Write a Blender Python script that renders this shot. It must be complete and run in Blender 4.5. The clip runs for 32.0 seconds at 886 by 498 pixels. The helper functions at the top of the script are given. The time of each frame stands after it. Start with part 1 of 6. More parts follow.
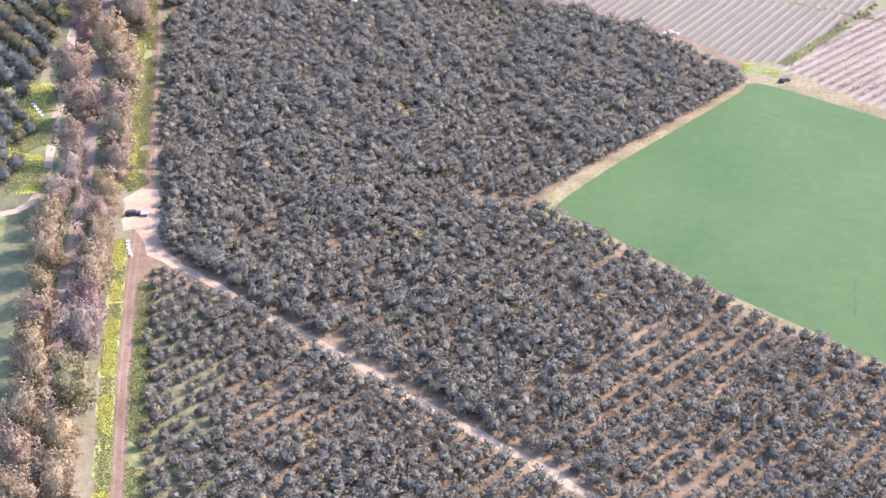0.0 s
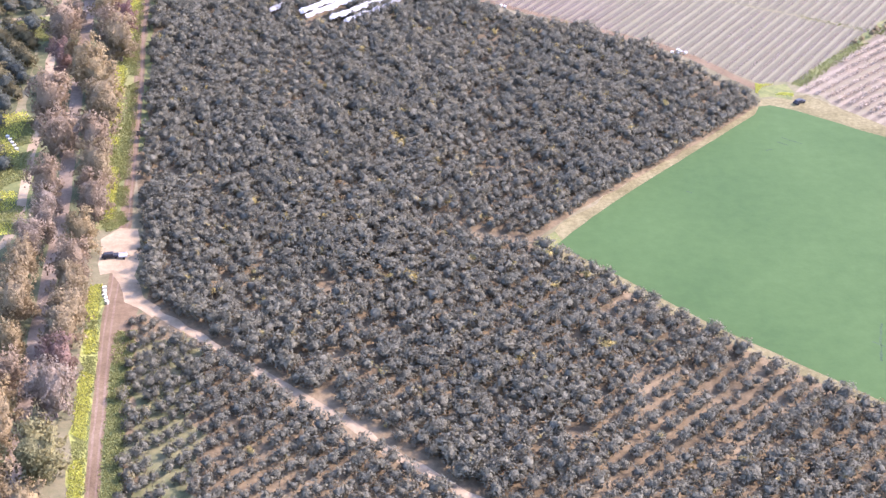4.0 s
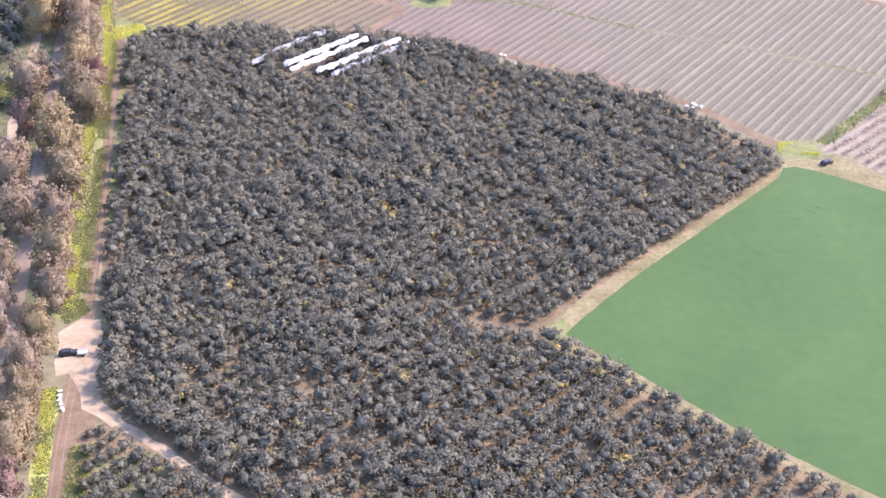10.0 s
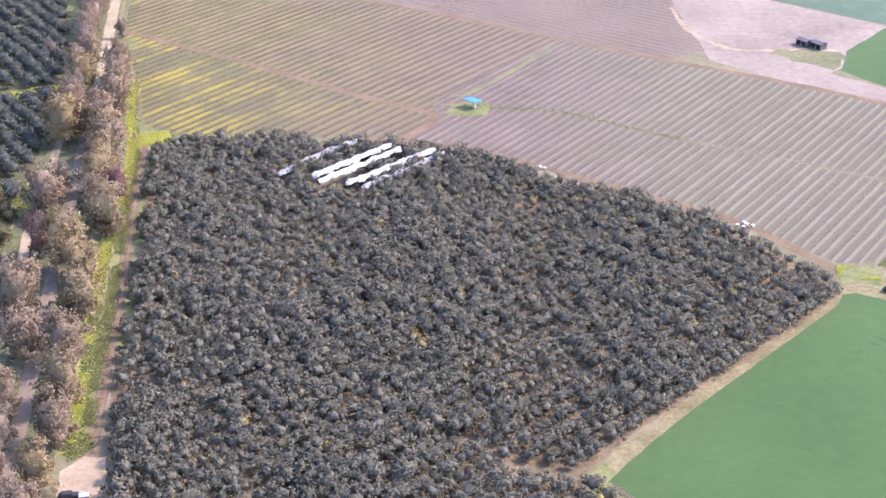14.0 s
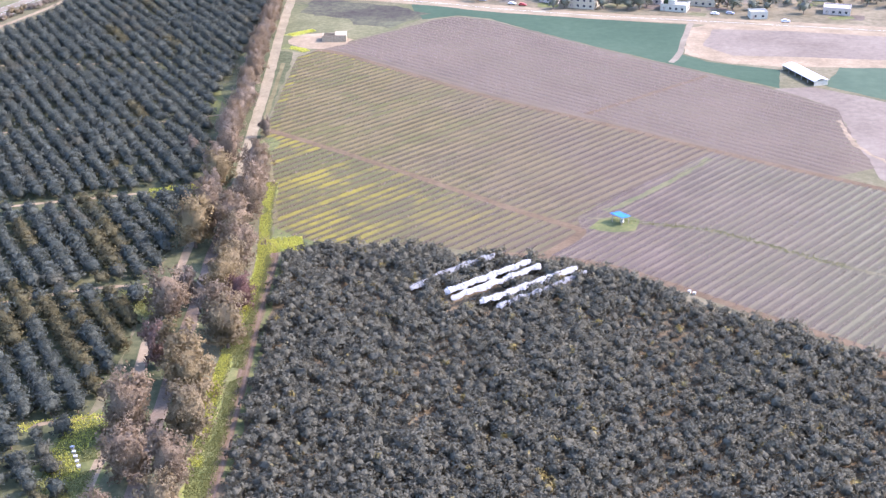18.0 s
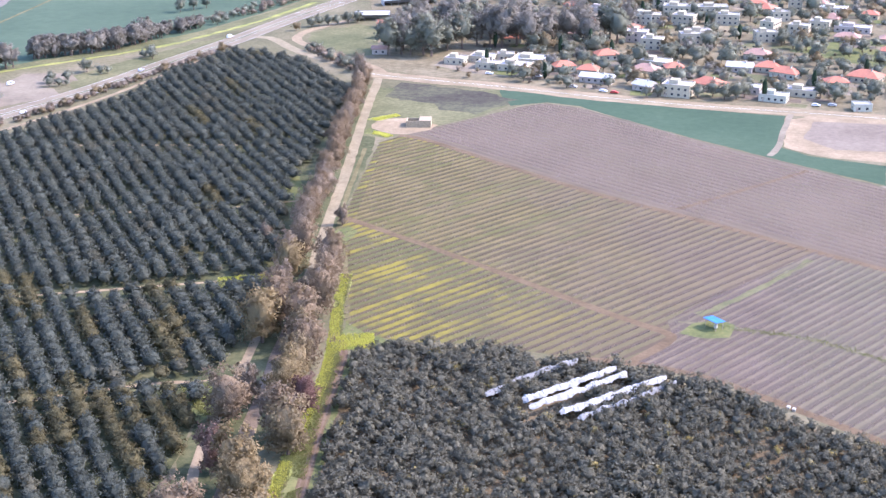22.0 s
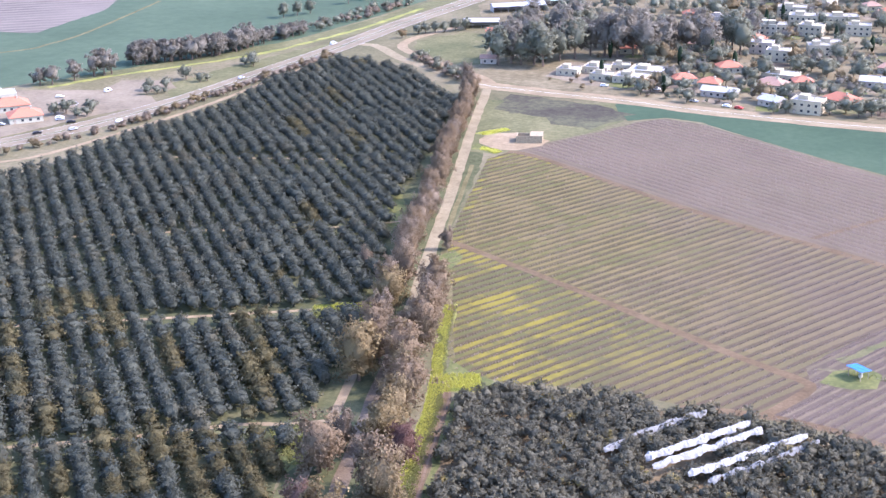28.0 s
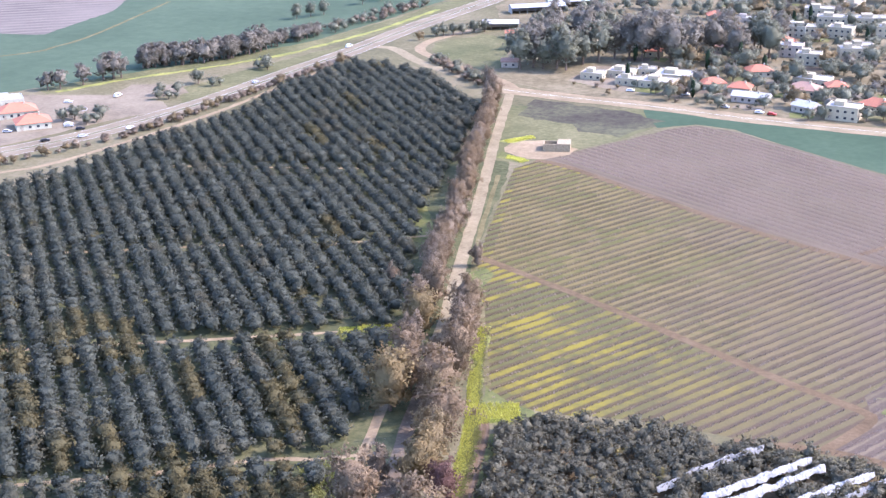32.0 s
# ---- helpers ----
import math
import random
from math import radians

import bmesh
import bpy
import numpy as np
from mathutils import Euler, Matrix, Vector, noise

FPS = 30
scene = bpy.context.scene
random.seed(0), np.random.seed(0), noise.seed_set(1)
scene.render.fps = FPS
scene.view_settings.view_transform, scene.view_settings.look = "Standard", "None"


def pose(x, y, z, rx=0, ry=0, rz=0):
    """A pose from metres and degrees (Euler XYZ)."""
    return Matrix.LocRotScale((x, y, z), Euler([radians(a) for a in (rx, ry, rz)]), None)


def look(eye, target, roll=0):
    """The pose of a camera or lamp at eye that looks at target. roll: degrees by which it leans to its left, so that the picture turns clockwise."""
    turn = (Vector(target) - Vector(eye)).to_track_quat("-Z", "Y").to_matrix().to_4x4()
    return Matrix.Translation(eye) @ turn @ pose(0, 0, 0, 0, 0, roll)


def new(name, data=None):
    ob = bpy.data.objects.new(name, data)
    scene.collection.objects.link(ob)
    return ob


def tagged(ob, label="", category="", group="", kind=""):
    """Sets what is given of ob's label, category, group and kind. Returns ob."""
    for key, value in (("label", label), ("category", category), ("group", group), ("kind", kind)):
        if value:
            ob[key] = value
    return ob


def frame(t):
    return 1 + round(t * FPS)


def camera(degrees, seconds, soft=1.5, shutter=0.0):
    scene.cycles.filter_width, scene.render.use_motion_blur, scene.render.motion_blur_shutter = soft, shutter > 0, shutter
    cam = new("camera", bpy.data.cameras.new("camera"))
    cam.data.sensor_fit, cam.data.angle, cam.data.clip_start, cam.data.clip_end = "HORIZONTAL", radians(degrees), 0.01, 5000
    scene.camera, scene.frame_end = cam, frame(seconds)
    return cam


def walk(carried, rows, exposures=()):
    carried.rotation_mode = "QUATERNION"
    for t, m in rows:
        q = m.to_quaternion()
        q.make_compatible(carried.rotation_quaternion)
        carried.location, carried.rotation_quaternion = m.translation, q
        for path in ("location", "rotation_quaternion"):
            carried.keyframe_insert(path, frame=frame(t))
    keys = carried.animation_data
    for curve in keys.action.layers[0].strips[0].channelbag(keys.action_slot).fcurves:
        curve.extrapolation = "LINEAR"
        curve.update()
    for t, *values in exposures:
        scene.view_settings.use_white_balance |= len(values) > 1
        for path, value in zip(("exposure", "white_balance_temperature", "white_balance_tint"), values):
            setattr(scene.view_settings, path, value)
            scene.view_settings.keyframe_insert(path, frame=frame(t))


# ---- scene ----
cam = camera(35.44, 32.0, soft=1.4)
PATH = [
    (0, look((-0.00, 0.01, 200.10), (0.00, 254.66, 41.50), 1.61)),
    (1, look((0.73, 6.68, 201.12), (0.29, 261.00, 41.98), 1.47)),
    (2, look((1.11, 13.46, 201.10), (0.48, 267.41, 41.39), 1.39)),
    (3, look((0.91, 19.88, 198.37), (0.44, 274.38, 39.54), 1.22)),
    (3.5, look((1.33, 22.62, 197.42), (0.55, 277.34, 38.93), 1.06)),
    (5.5, look((1.54, 36.54, 196.48), (0.87, 290.94, 37.48), 0.94)),
    (6, look((1.37, 40.24, 195.80), (0.86, 294.73, 36.93), 0.93)),
    (7, look((2.00, 46.42, 194.96), (1.11, 301.10, 36.41), 0.78)),
    (8, look((1.97, 53.27, 194.02), (1.14, 307.99, 35.53), 0.67)),
    (9, look((2.52, 60.10, 193.73), (1.32, 314.84, 35.27), 0.56)),
    (9.5, look((2.80, 63.45, 193.92), (1.43, 318.60, 36.13), 0.55)),
    (10, look((2.97, 67.11, 193.64), (1.51, 323.30, 37.54), 0.48)),
    (11, look((3.34, 73.69, 193.04), (1.75, 332.34, 41.06), 0.42)),
    (12, look((3.58, 80.40, 192.14), (1.98, 341.46, 44.34), 0.37)),
    (13, look((3.74, 87.42, 191.35), (2.14, 350.68, 47.50), 0.36)),
    (13.5, look((3.31, 90.63, 190.53), (0.03, 355.05, 48.86), 0.33)),
    (14, look((3.28, 94.22, 189.86), (-6.44, 359.65, 50.38), 0.24)),
    (14.5, look((3.22, 97.44, 189.45), (-15.83, 363.45, 52.07), 0.12)),
    (15, look((4.04, 101.69, 189.10), (-26.73, 367.67, 53.79), -0.12)),
    (15.5, look((5.33, 104.77, 189.39), (-34.50, 370.41, 55.78), -0.38)),
    (17.5, look((7.66, 118.80, 188.19), (-34.39, 388.30, 63.28), -0.49)),
    (18, look((7.30, 122.38, 187.34), (-36.96, 392.73, 65.06), -0.48)),
    (18.5, look((7.11, 125.90, 186.13), (-40.03, 396.92, 66.44), -0.44)),
    (19, look((6.40, 129.45, 185.71), (-46.25, 400.57, 68.57), -0.47)),
    (19.5, look((6.50, 132.94, 185.27), (-52.36, 403.83, 70.58), -0.55)),
    (20, look((6.70, 136.29, 184.70), (-57.14, 407.19, 72.72), -0.54)),
    (20.5, look((6.31, 139.65, 183.93), (-57.68, 411.49, 74.36), -0.51)),
    (21, look((6.02, 142.90, 183.50), (-58.12, 415.48, 75.87), -0.47)),
    (22, look((5.17, 149.28, 182.55), (-58.91, 422.48, 76.45), -0.44)),
    (23, look((4.14, 155.74, 181.30), (-59.92, 429.17, 75.79), -0.33)),
    (24, look((3.19, 162.12, 180.64), (-61.36, 435.43, 75.13), -0.34)),
    (24.5, look((2.41, 165.41, 180.08), (-62.13, 438.67, 74.42), -0.44)),
    (25, look((0.65, 168.48, 179.46), (-68.66, 440.54, 73.74), -0.43)),
    (25.5, look((-0.29, 171.80, 179.15), (-74.75, 442.49, 73.39), -0.56)),
    (26, look((-1.66, 174.88, 178.63), (-81.11, 444.20, 73.02), -0.60)),
    (26.5, look((-2.80, 177.75, 178.33), (-85.58, 446.12, 72.86), -0.71)),
    (28.5, look((-9.69, 188.11, 176.51), (-94.88, 455.91, 71.50), -0.83)),
    (29, look((-11.74, 190.77, 176.02), (-97.04, 458.48, 70.87), -0.82)),
    (30, look((-15.66, 195.28, 175.55), (-101.15, 462.77, 70.00), -0.76)),
    (31, look((-19.81, 200.11, 175.34), (-105.47, 467.45, 69.56), -0.78)),
    (32, look((-23.91, 206.20, 175.30), (-109.52, 473.61, 69.66), -0.85)),
]
walk(cam, PATH, exposures=[(0.0, 2.54, 5660, 35), (9.0, 2.42, 5740, 35), (15.0, 2.20, 5620, 32), (20.0, 2.06, 5420, 29), (32.0, 2.0, 5480, 29)])

# ---- daylight ----
SUN_AZ, SUN_EL = radians(17), radians(42)          # counter-clockwise from +x, above the horizon
world = bpy.data.worlds.new("sky")
scene.world = world
world.use_nodes = True
wn = world.node_tree
sky = wn.nodes.new("ShaderNodeTexSky")
sky.sky_type, sky.sun_disc = "NISHITA", False
sky.sun_elevation, sky.sun_rotation = SUN_EL, radians(90) - SUN_AZ
sky.air_density, sky.dust_density, sky.ozone_density = 1.2, 1.5, 1.5
wn.links.new(sky.outputs[0], wn.nodes["Background"].inputs[0])
wn.nodes["Background"].inputs[1].default_value = 0.165
sun = new("sun", bpy.data.lights.new("sun", "SUN"))
sun.data.energy, sun.data.angle, sun.data.color = 2.3, radians(0.6), (1.0, 0.87, 0.70)
sun.matrix_world = look((math.cos(SUN_AZ) * math.cos(SUN_EL) * 600, math.sin(SUN_AZ) * math.cos(SUN_EL) * 600, math.sin(SUN_EL) * 600), (0, 0, 0))


# ---- materials ----
def nodes_of(name, rough=0.9, spec=0.2, metal=0.0):
    m = bpy.data.materials.new(name)
    m.use_nodes = True
    t = m.node_tree
    b = t.nodes["Principled BSDF"]
    b.inputs["Roughness"].default_value = rough
    b.inputs["Specular IOR Level"].default_value = spec
    b.inputs["Metallic"].default_value = metal
    return m, t, b


def noise_node(t, scale, detail=3.0, rough=0.6, src=None):
    n = t.nodes.new("ShaderNodeTexNoise")
    n.inputs["Scale"].default_value, n.inputs["Detail"].default_value, n.inputs["Roughness"].default_value = scale, detail, rough
    if src is None:
        src = t.nodes.new("ShaderNodeNewGeometry").outputs["Position"]
    t.links.new(src, n.inputs["Vector"])
    return n.outputs["Fac"]


def ramp_node(t, fac, stops):
    r = t.nodes.new("ShaderNodeValToRGB")
    while len(r.color_ramp.elements) < len(stops):
        r.color_ramp.elements.new(0.5)
    for e, (p, c) in zip(r.color_ramp.elements, stops):
        e.position, e.color = p, (*c, 1)
    t.links.new(fac, r.inputs[0])
    return r.outputs[0]


def mix_node(t, fac, a, b, kind="MIX"):
    m = t.nodes.new("ShaderNodeMix")
    m.data_type, m.blend_type = "RGBA", kind
    for v, s in ((fac, m.inputs[0]), (a, m.inputs[6]), (b, m.inputs[7])):
        if isinstance(v, bpy.types.NodeSocket):
            t.links.new(v, s)
        else:
            s.default_value = v if isinstance(v, float) else (*v, 1)
    return m.outputs[2]


def math_node(t, op, a, b=None, c=None):
    m = t.nodes.new("ShaderNodeMath")
    m.operation = op
    for v, s in zip((a, b, c), m.inputs):
        if isinstance(v, bpy.types.NodeSocket):
            t.links.new(v, s)
        elif v is not None:
            s.default_value = v
    return m.outputs[0]


def bump(t, b, height, strength=0.5, dist=0.3):
    n = t.nodes.new("ShaderNodeBump")
    n.inputs["Strength"].default_value, n.inputs["Distance"].default_value = strength, dist
    t.links.new(height, n.inputs["Height"])
    t.links.new(n.outputs[0], b.inputs["Normal"])


GROUND_SCALE = 0.74      # ground colours lowered to balance the exposure raised for hazy foliage


def toned_down(c):
    return tuple(v * GROUND_SCALE for v in c)


def earth(name, dark, mid, light, big=0.03, fine=0.6, rough=0.95, relief=0.5):
    """Soil, grass or paving: a coarse patchwork under a fine grain."""
    m, t, b = nodes_of(name, rough, 0.1)
    coarse, grain = noise_node(t, big, 4), noise_node(t, fine, 5, 0.7)
    both = math_node(t, "ADD", math_node(t, "MULTIPLY", coarse, 0.55), math_node(t, "MULTIPLY", grain, 0.45))
    t.links.new(ramp_node(t, both, [(0.36, toned_down(dark)), (0.5, toned_down(mid)), (0.64, toned_down(light))]), b.inputs["Base Color"])
    bump(t, b, grain, relief, 0.25)
    return m


def striped(name, angle, pitch, phase, soil, weed, weed2, width=0.45, patch=0.02, weedy=(0.4, 0.6), drift=None):
    """Tilled ground with weeds left standing in strips: angle of the rows in degrees, pitch in metres."""
    soil, weed, weed2 = toned_down(soil), toned_down(weed), toned_down(weed2)
    m, t, b = nodes_of(name, 0.95, 0.1)
    pos = t.nodes.new("ShaderNodeNewGeometry").outputs["Position"]
    d = t.nodes.new("ShaderNodeVectorMath")
    d.operation = "DOT_PRODUCT"
    t.links.new(pos, d.inputs[0])
    d.inputs[1].default_value = (-math.sin(radians(angle)) / pitch, math.cos(radians(angle)) / pitch, 0)
    wob = math_node(t, "MULTIPLY", noise_node(t, 0.12, 3), 0.3)
    across = math_node(t, "ADD", math_node(t, "ADD", d.outputs["Value"], phase), wob)
    saw = math_node(t, "FRACT", across)
    own = t.nodes.new("ShaderNodeTexWhiteNoise")     # each strip of its own vigour
    own.noise_dimensions = "1D"
    t.links.new(math_node(t, "FLOOR", math_node(t, "ADD", across, 0.5)), own.inputs["W"])
    own = math_node(t, "SUBTRACT", own.outputs["Value"], 0.5)
    tri = math_node(t, "ADD", math_node(t, "ABSOLUTE", math_node(t, "SUBTRACT", saw, 0.5)), math_node(t, "ADD", math_node(t, "MULTIPLY", own, 0.1), math_node(t, "MULTIPLY", math_node(t, "SUBTRACT", noise_node(t, 0.07, 3), 0.5), 0.3)))
    strip = ramp_node(t, math_node(t, "ADD", tri, math_node(t, "MULTIPLY", noise_node(t, 0.7, 4, 0.7), 0.25)), [(width - 0.1, (0, 0, 0)), (width + 0.06, (1, 1, 1))])
    weeds = mix_node(t, ramp_node(t, math_node(t, "ADD", math_node(t, "ADD", noise_node(t, patch * 2.5, 4), math_node(t, "MULTIPLY", math_node(t, "SUBTRACT", noise_node(t, 0.22, 3), 0.5), 0.45)), math_node(t, "MULTIPLY", own, 0.2)), [(weedy[0], (0, 0, 0)), (weedy[1], (1, 1, 1))]), weed, weed2)
    soils = ramp_node(t, math_node(t, "ADD", math_node(t, "MULTIPLY", noise_node(t, patch, 3), 0.6), math_node(t, "MULTIPLY", noise_node(t, 0.8, 5, 0.7), 0.4)),
                      [(0.35, tuple(v * 0.72 for v in soil)), (0.5, soil), (0.66, tuple(min(1, v * 1.3) for v in soil))])
    if drift:       # another soil and other weeds further east
        x0, x1 = drift[:2]
        soil_b, weed_b, weed2_b = (toned_down(c) for c in drift[2:])
        xyz = t.nodes.new("ShaderNodeSeparateXYZ")
        t.links.new(pos, xyz.inputs[0])
        east = math_node(t, "ADD", math_node(t, "DIVIDE", math_node(t, "SUBTRACT", xyz.outputs[0], float(x0)), float(x1 - x0)), math_node(t, "MULTIPLY", math_node(t, "SUBTRACT", noise_node(t, 0.025, 3), 0.5), 1.4))
        m_e = t.nodes.new("ShaderNodeClamp")
        t.links.new(east, m_e.inputs[0])
        east = m_e.outputs[0]
        weeds = mix_node(t, east, weeds, mix_node(t, noise_node(t, 0.05, 4), weed_b, weed2_b))
        soils = mix_node(t, east, soils, mix_node(t, noise_node(t, 0.8, 5, 0.7), tuple(v * 0.7 for v in soil_b), tuple(v * 1.3 for v in soil_b)))
    t.links.new(mix_node(t, strip, soils, weeds), b.inputs["Base Color"])
    bump(t, b, noise_node(t, 1.2, 4), 0.5, 0.25)
    return m


def foliage(name, dark, mid, light, odd, scale=0.16, oddness=0.66, sprays=True, gloss=0.1):
    """Leaves: each clump its own shade, whole trees drifting in tone, a few turned; sprays of leaves round the light off."""
    m, t, b = nodes_of(name, 0.6, gloss)
    isl = t.nodes.new("ShaderNodeNewGeometry").outputs["Random Per Island"]
    tone = math_node(t, "ADD", math_node(t, "MULTIPLY", isl, 0.2), math_node(t, "ADD", math_node(t, "MULTIPLY", noise_node(t, 1.6, 2), 0.3), math_node(t, "MULTIPLY", noise_node(t, scale, 3), 0.5)))
    col = ramp_node(t, tone, [(0.2, dark), (0.5, mid), (0.8, light)])
    turned = ramp_node(t, noise_node(t, scale * 0.75, 2, 0.5), [(oddness, (0, 0, 0)), (oddness + 0.07, (1, 1, 1))])
    t.links.new(mix_node(t, turned, col, odd), b.inputs["Base Color"])
    if sprays:
        at, vt = t.nodes.new("ShaderNodeAttribute"), t.nodes.new("ShaderNodeVectorTransform")
        at.attribute_name, vt.vector_type, vt.convert_from, vt.convert_to = "spray", "NORMAL", "OBJECT", "WORLD"
        t.links.new(at.outputs["Vector"], vt.inputs[0])
        bump(t, b, noise_node(t, 2.0, 2, 0.6), 0.9, 0.45)
        t.links.new(vt.outputs[0], b.inputs["Normal"].links[0].from_node.inputs["Normal"])
    thin, both = t.nodes.new("ShaderNodeBsdfTranslucent"), t.nodes.new("ShaderNodeMixShader")
    t.links.new(b.inputs["Base Color"].links[0].from_socket, thin.inputs["Color"])
    both.inputs[0].default_value = 0.3
    t.links.new(b.outputs[0], both.inputs[1])
    t.links.new(thin.outputs[0], both.inputs[2])
    t.links.new(both.outputs[0], t.nodes["Material Output"].inputs[0])
    return m


def plain(name, color, rough=0.7, spec=0.3, vary=0.18, scale=0.8, metal=0.0):
    """Painted, plastered or sheet surfaces with weathering."""
    m, t, b = nodes_of(name, rough, spec, metal)
    n = noise_node(t, scale, 5, 0.7)
    t.links.new(ramp_node(t, n, [(0.3, tuple(v * (1 - vary) for v in color)), (0.55, color), (0.8, tuple(min(1, v * (1 + vary * 0.6)) for v in color))]), b.inputs["Base Color"])
    bump(t, b, n, 0.15, 0.05)
    return m


VINE_A, VINE_P = 55.0, 4.1
VINE_A2, VINE_P2 = 57.0, 3.5      # the closer rows of the eastern plot
M = {}
M["ground"] = earth("rough_grassland", (0.10, 0.10, 0.05), (0.17, 0.15, 0.08), (0.25, 0.21, 0.13), 0.015, 0.4)
M["orchard_soil"] = earth("leaf_litter_soil", (0.0918, 0.0696, 0.0377), (0.171, 0.128, 0.0709), (0.256, 0.196, 0.112), 0.05, 0.7)
# soil under belt and citrus trees, their shade darkened into its colour
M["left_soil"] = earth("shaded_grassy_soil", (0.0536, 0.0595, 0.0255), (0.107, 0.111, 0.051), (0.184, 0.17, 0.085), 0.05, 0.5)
M["wheat"] = earth("young_wheat", (0.0452, 0.0836, 0.0249), (0.0555, 0.097, 0.029), (0.0665, 0.111, 0.0346), 0.02, 0.25, 0.85, 0.25)
M["wheat_dark"] = earth("flattened_wheat", (0.035, 0.06, 0.03), (0.05, 0.08, 0.04), (0.065, 0.1, 0.045), 0.1, 0.8)
# distant crop, its colour paled and blued to carry the haze
M["wheat_hazed"] = earth("far_green_field", (0.064, 0.0951, 0.0559), (0.0805, 0.116, 0.0686), (0.101, 0.139, 0.083), 0.012, 0.12, 0.9, 0.2)
M["wheat_strip"] = earth("green_crop_strip", (0.048, 0.08, 0.045), (0.062, 0.099, 0.055), (0.08, 0.118, 0.068), 0.02, 0.25, 0.9, 0.2)
M["margin"] = earth("dry_margin", (0.111, 0.0968, 0.0396), (0.171, 0.145, 0.0673), (0.239, 0.202, 0.103), 0.1, 0.8)
M["headland"] = earth("weedy_headland", (0.11, 0.1, 0.05), (0.165, 0.145, 0.08), (0.25, 0.215, 0.14), 0.08, 0.5)
M["sand"] = earth("pale_dirt", (0.221, 0.167, 0.1), (0.31, 0.235, 0.142), (0.404, 0.313, 0.196), 0.08, 0.5)
M["redtrack"] = earth("red_brown_track", (0.109, 0.0741, 0.041), (0.157, 0.108, 0.0607), (0.209, 0.149, 0.0881), 0.1, 0.7)
M["rut"] = earth("worn_rut", (0.133, 0.0893, 0.0581), (0.185, 0.129, 0.0855), (0.237, 0.173, 0.118), 0.1, 0.8)
M["verge"] = earth("green_verge", (0.085, 0.1, 0.038), (0.15, 0.158, 0.056), (0.235, 0.22, 0.085), 0.12, 0.6)
M["flowers"] = earth("yellow_flowering_verge", (0.16, 0.18, 0.06), (0.28, 0.285, 0.08), (0.40, 0.38, 0.11), 0.12, 0.6)
M["asphalt_old"] = earth("old_pale_road", (0.206, 0.165, 0.099), (0.289, 0.235, 0.142), (0.363, 0.3, 0.189), 0.1, 0.8)
# old road's stretch between the trees: tree shade put into the colour
M["belt_road"] = earth("shade_toned_road", (0.136, 0.1, 0.0673), (0.191, 0.145, 0.0987), (0.246, 0.191, 0.133), 0.1, 0.8)
M["asphalt"] = earth("asphalt", (0.175, 0.14, 0.093), (0.239, 0.193, 0.129), (0.304, 0.248, 0.166), 0.05, 0.6, 0.85, 0.2)
M["lot"] = earth("dusty_forecourt", (0.18, 0.145, 0.0986), (0.25, 0.205, 0.141), (0.32, 0.265, 0.185), 0.05, 0.5)
M["vine_green"] = striped("weedy_vineyard", VINE_A, VINE_P, 0.1, (0.0987, 0.0756, 0.0402), (0.122, 0.118, 0.0435), (0.246, 0.205, 0.0362), 0.36, 0.014, (0.42, 0.62), (-100, -30, (0.112, 0.081, 0.054), (0.178, 0.133, 0.079), (0.126, 0.117, 0.051)))
M["vine_tan"] = striped("tan_vineyard", VINE_A, VINE_P, 0.1, (0.101, 0.0802, 0.0371), (0.202, 0.16, 0.067), (0.127, 0.121, 0.0394), 0.41, 0.03, (0.42, 0.6), (-110, 0, (0.112, 0.082, 0.057), (0.198, 0.152, 0.094), (0.146, 0.118, 0.066)))
M["vine_purple"] = striped("bare_vineyard", VINE_A2, VINE_P2, 0.1, (0.122, 0.093, 0.07), (0.2, 0.158, 0.106), (0.16, 0.13, 0.082), 0.49, 0.02, (0.4, 0.6), (10, 80, (0.122, 0.107, 0.068), (0.235, 0.21, 0.142), (0.14, 0.132, 0.066)))
M["bare_rows"] = striped("bare_orchard_floor", 45.0, 3.9, 0.2, (0.165, 0.132, 0.09), (0.25, 0.205, 0.142), (0.2, 0.172, 0.108), 0.40, 0.02)
M["brown"] = striped("pruned_orchard_floor", -34.0, 3.9, 0.0, (0.142, 0.108, 0.0753), (0.182, 0.142, 0.0986), (0.165, 0.132, 0.0874), 0.42, 0.02)
M["brown_plot"] = earth("brown_garden_soil", (0.1, 0.078, 0.055), (0.15, 0.118, 0.085), (0.2, 0.16, 0.12), 0.06, 0.5)
M["fallow"] = earth("fallow_pinkish_soil", (0.17, 0.134, 0.098), (0.225, 0.18, 0.132), (0.285, 0.235, 0.175), 0.02, 0.3)
M["scrub"] = earth("scrubby_grass", (0.09, 0.1, 0.042), (0.15, 0.145, 0.068), (0.23, 0.205, 0.105), 0.03, 0.4)
M["village_soil"] = earth("dusty_village_ground", (0.118, 0.103, 0.0554), (0.202, 0.167, 0.0973), (0.296, 0.247, 0.152), 0.03, 0.25)
M["burnt"] = earth("dark_burnt_patch", (0.052, 0.043, 0.036), (0.088, 0.08, 0.052), (0.15, 0.15, 0.08), 0.035, 0.3)
M["plough"] = striped("ploughed_far_field", 30.0, 9.0, 0.0, (0.185, 0.155, 0.13), (0.24, 0.205, 0.17), (0.21, 0.18, 0.15))
M["avocado"] = foliage("avocado_leaves", (0.0852, 0.0821, 0.0591), (0.124, 0.118, 0.0826), (0.168, 0.157, 0.108), (0.258, 0.208, 0.0709), 0.26, 0.66, gloss=0.07)
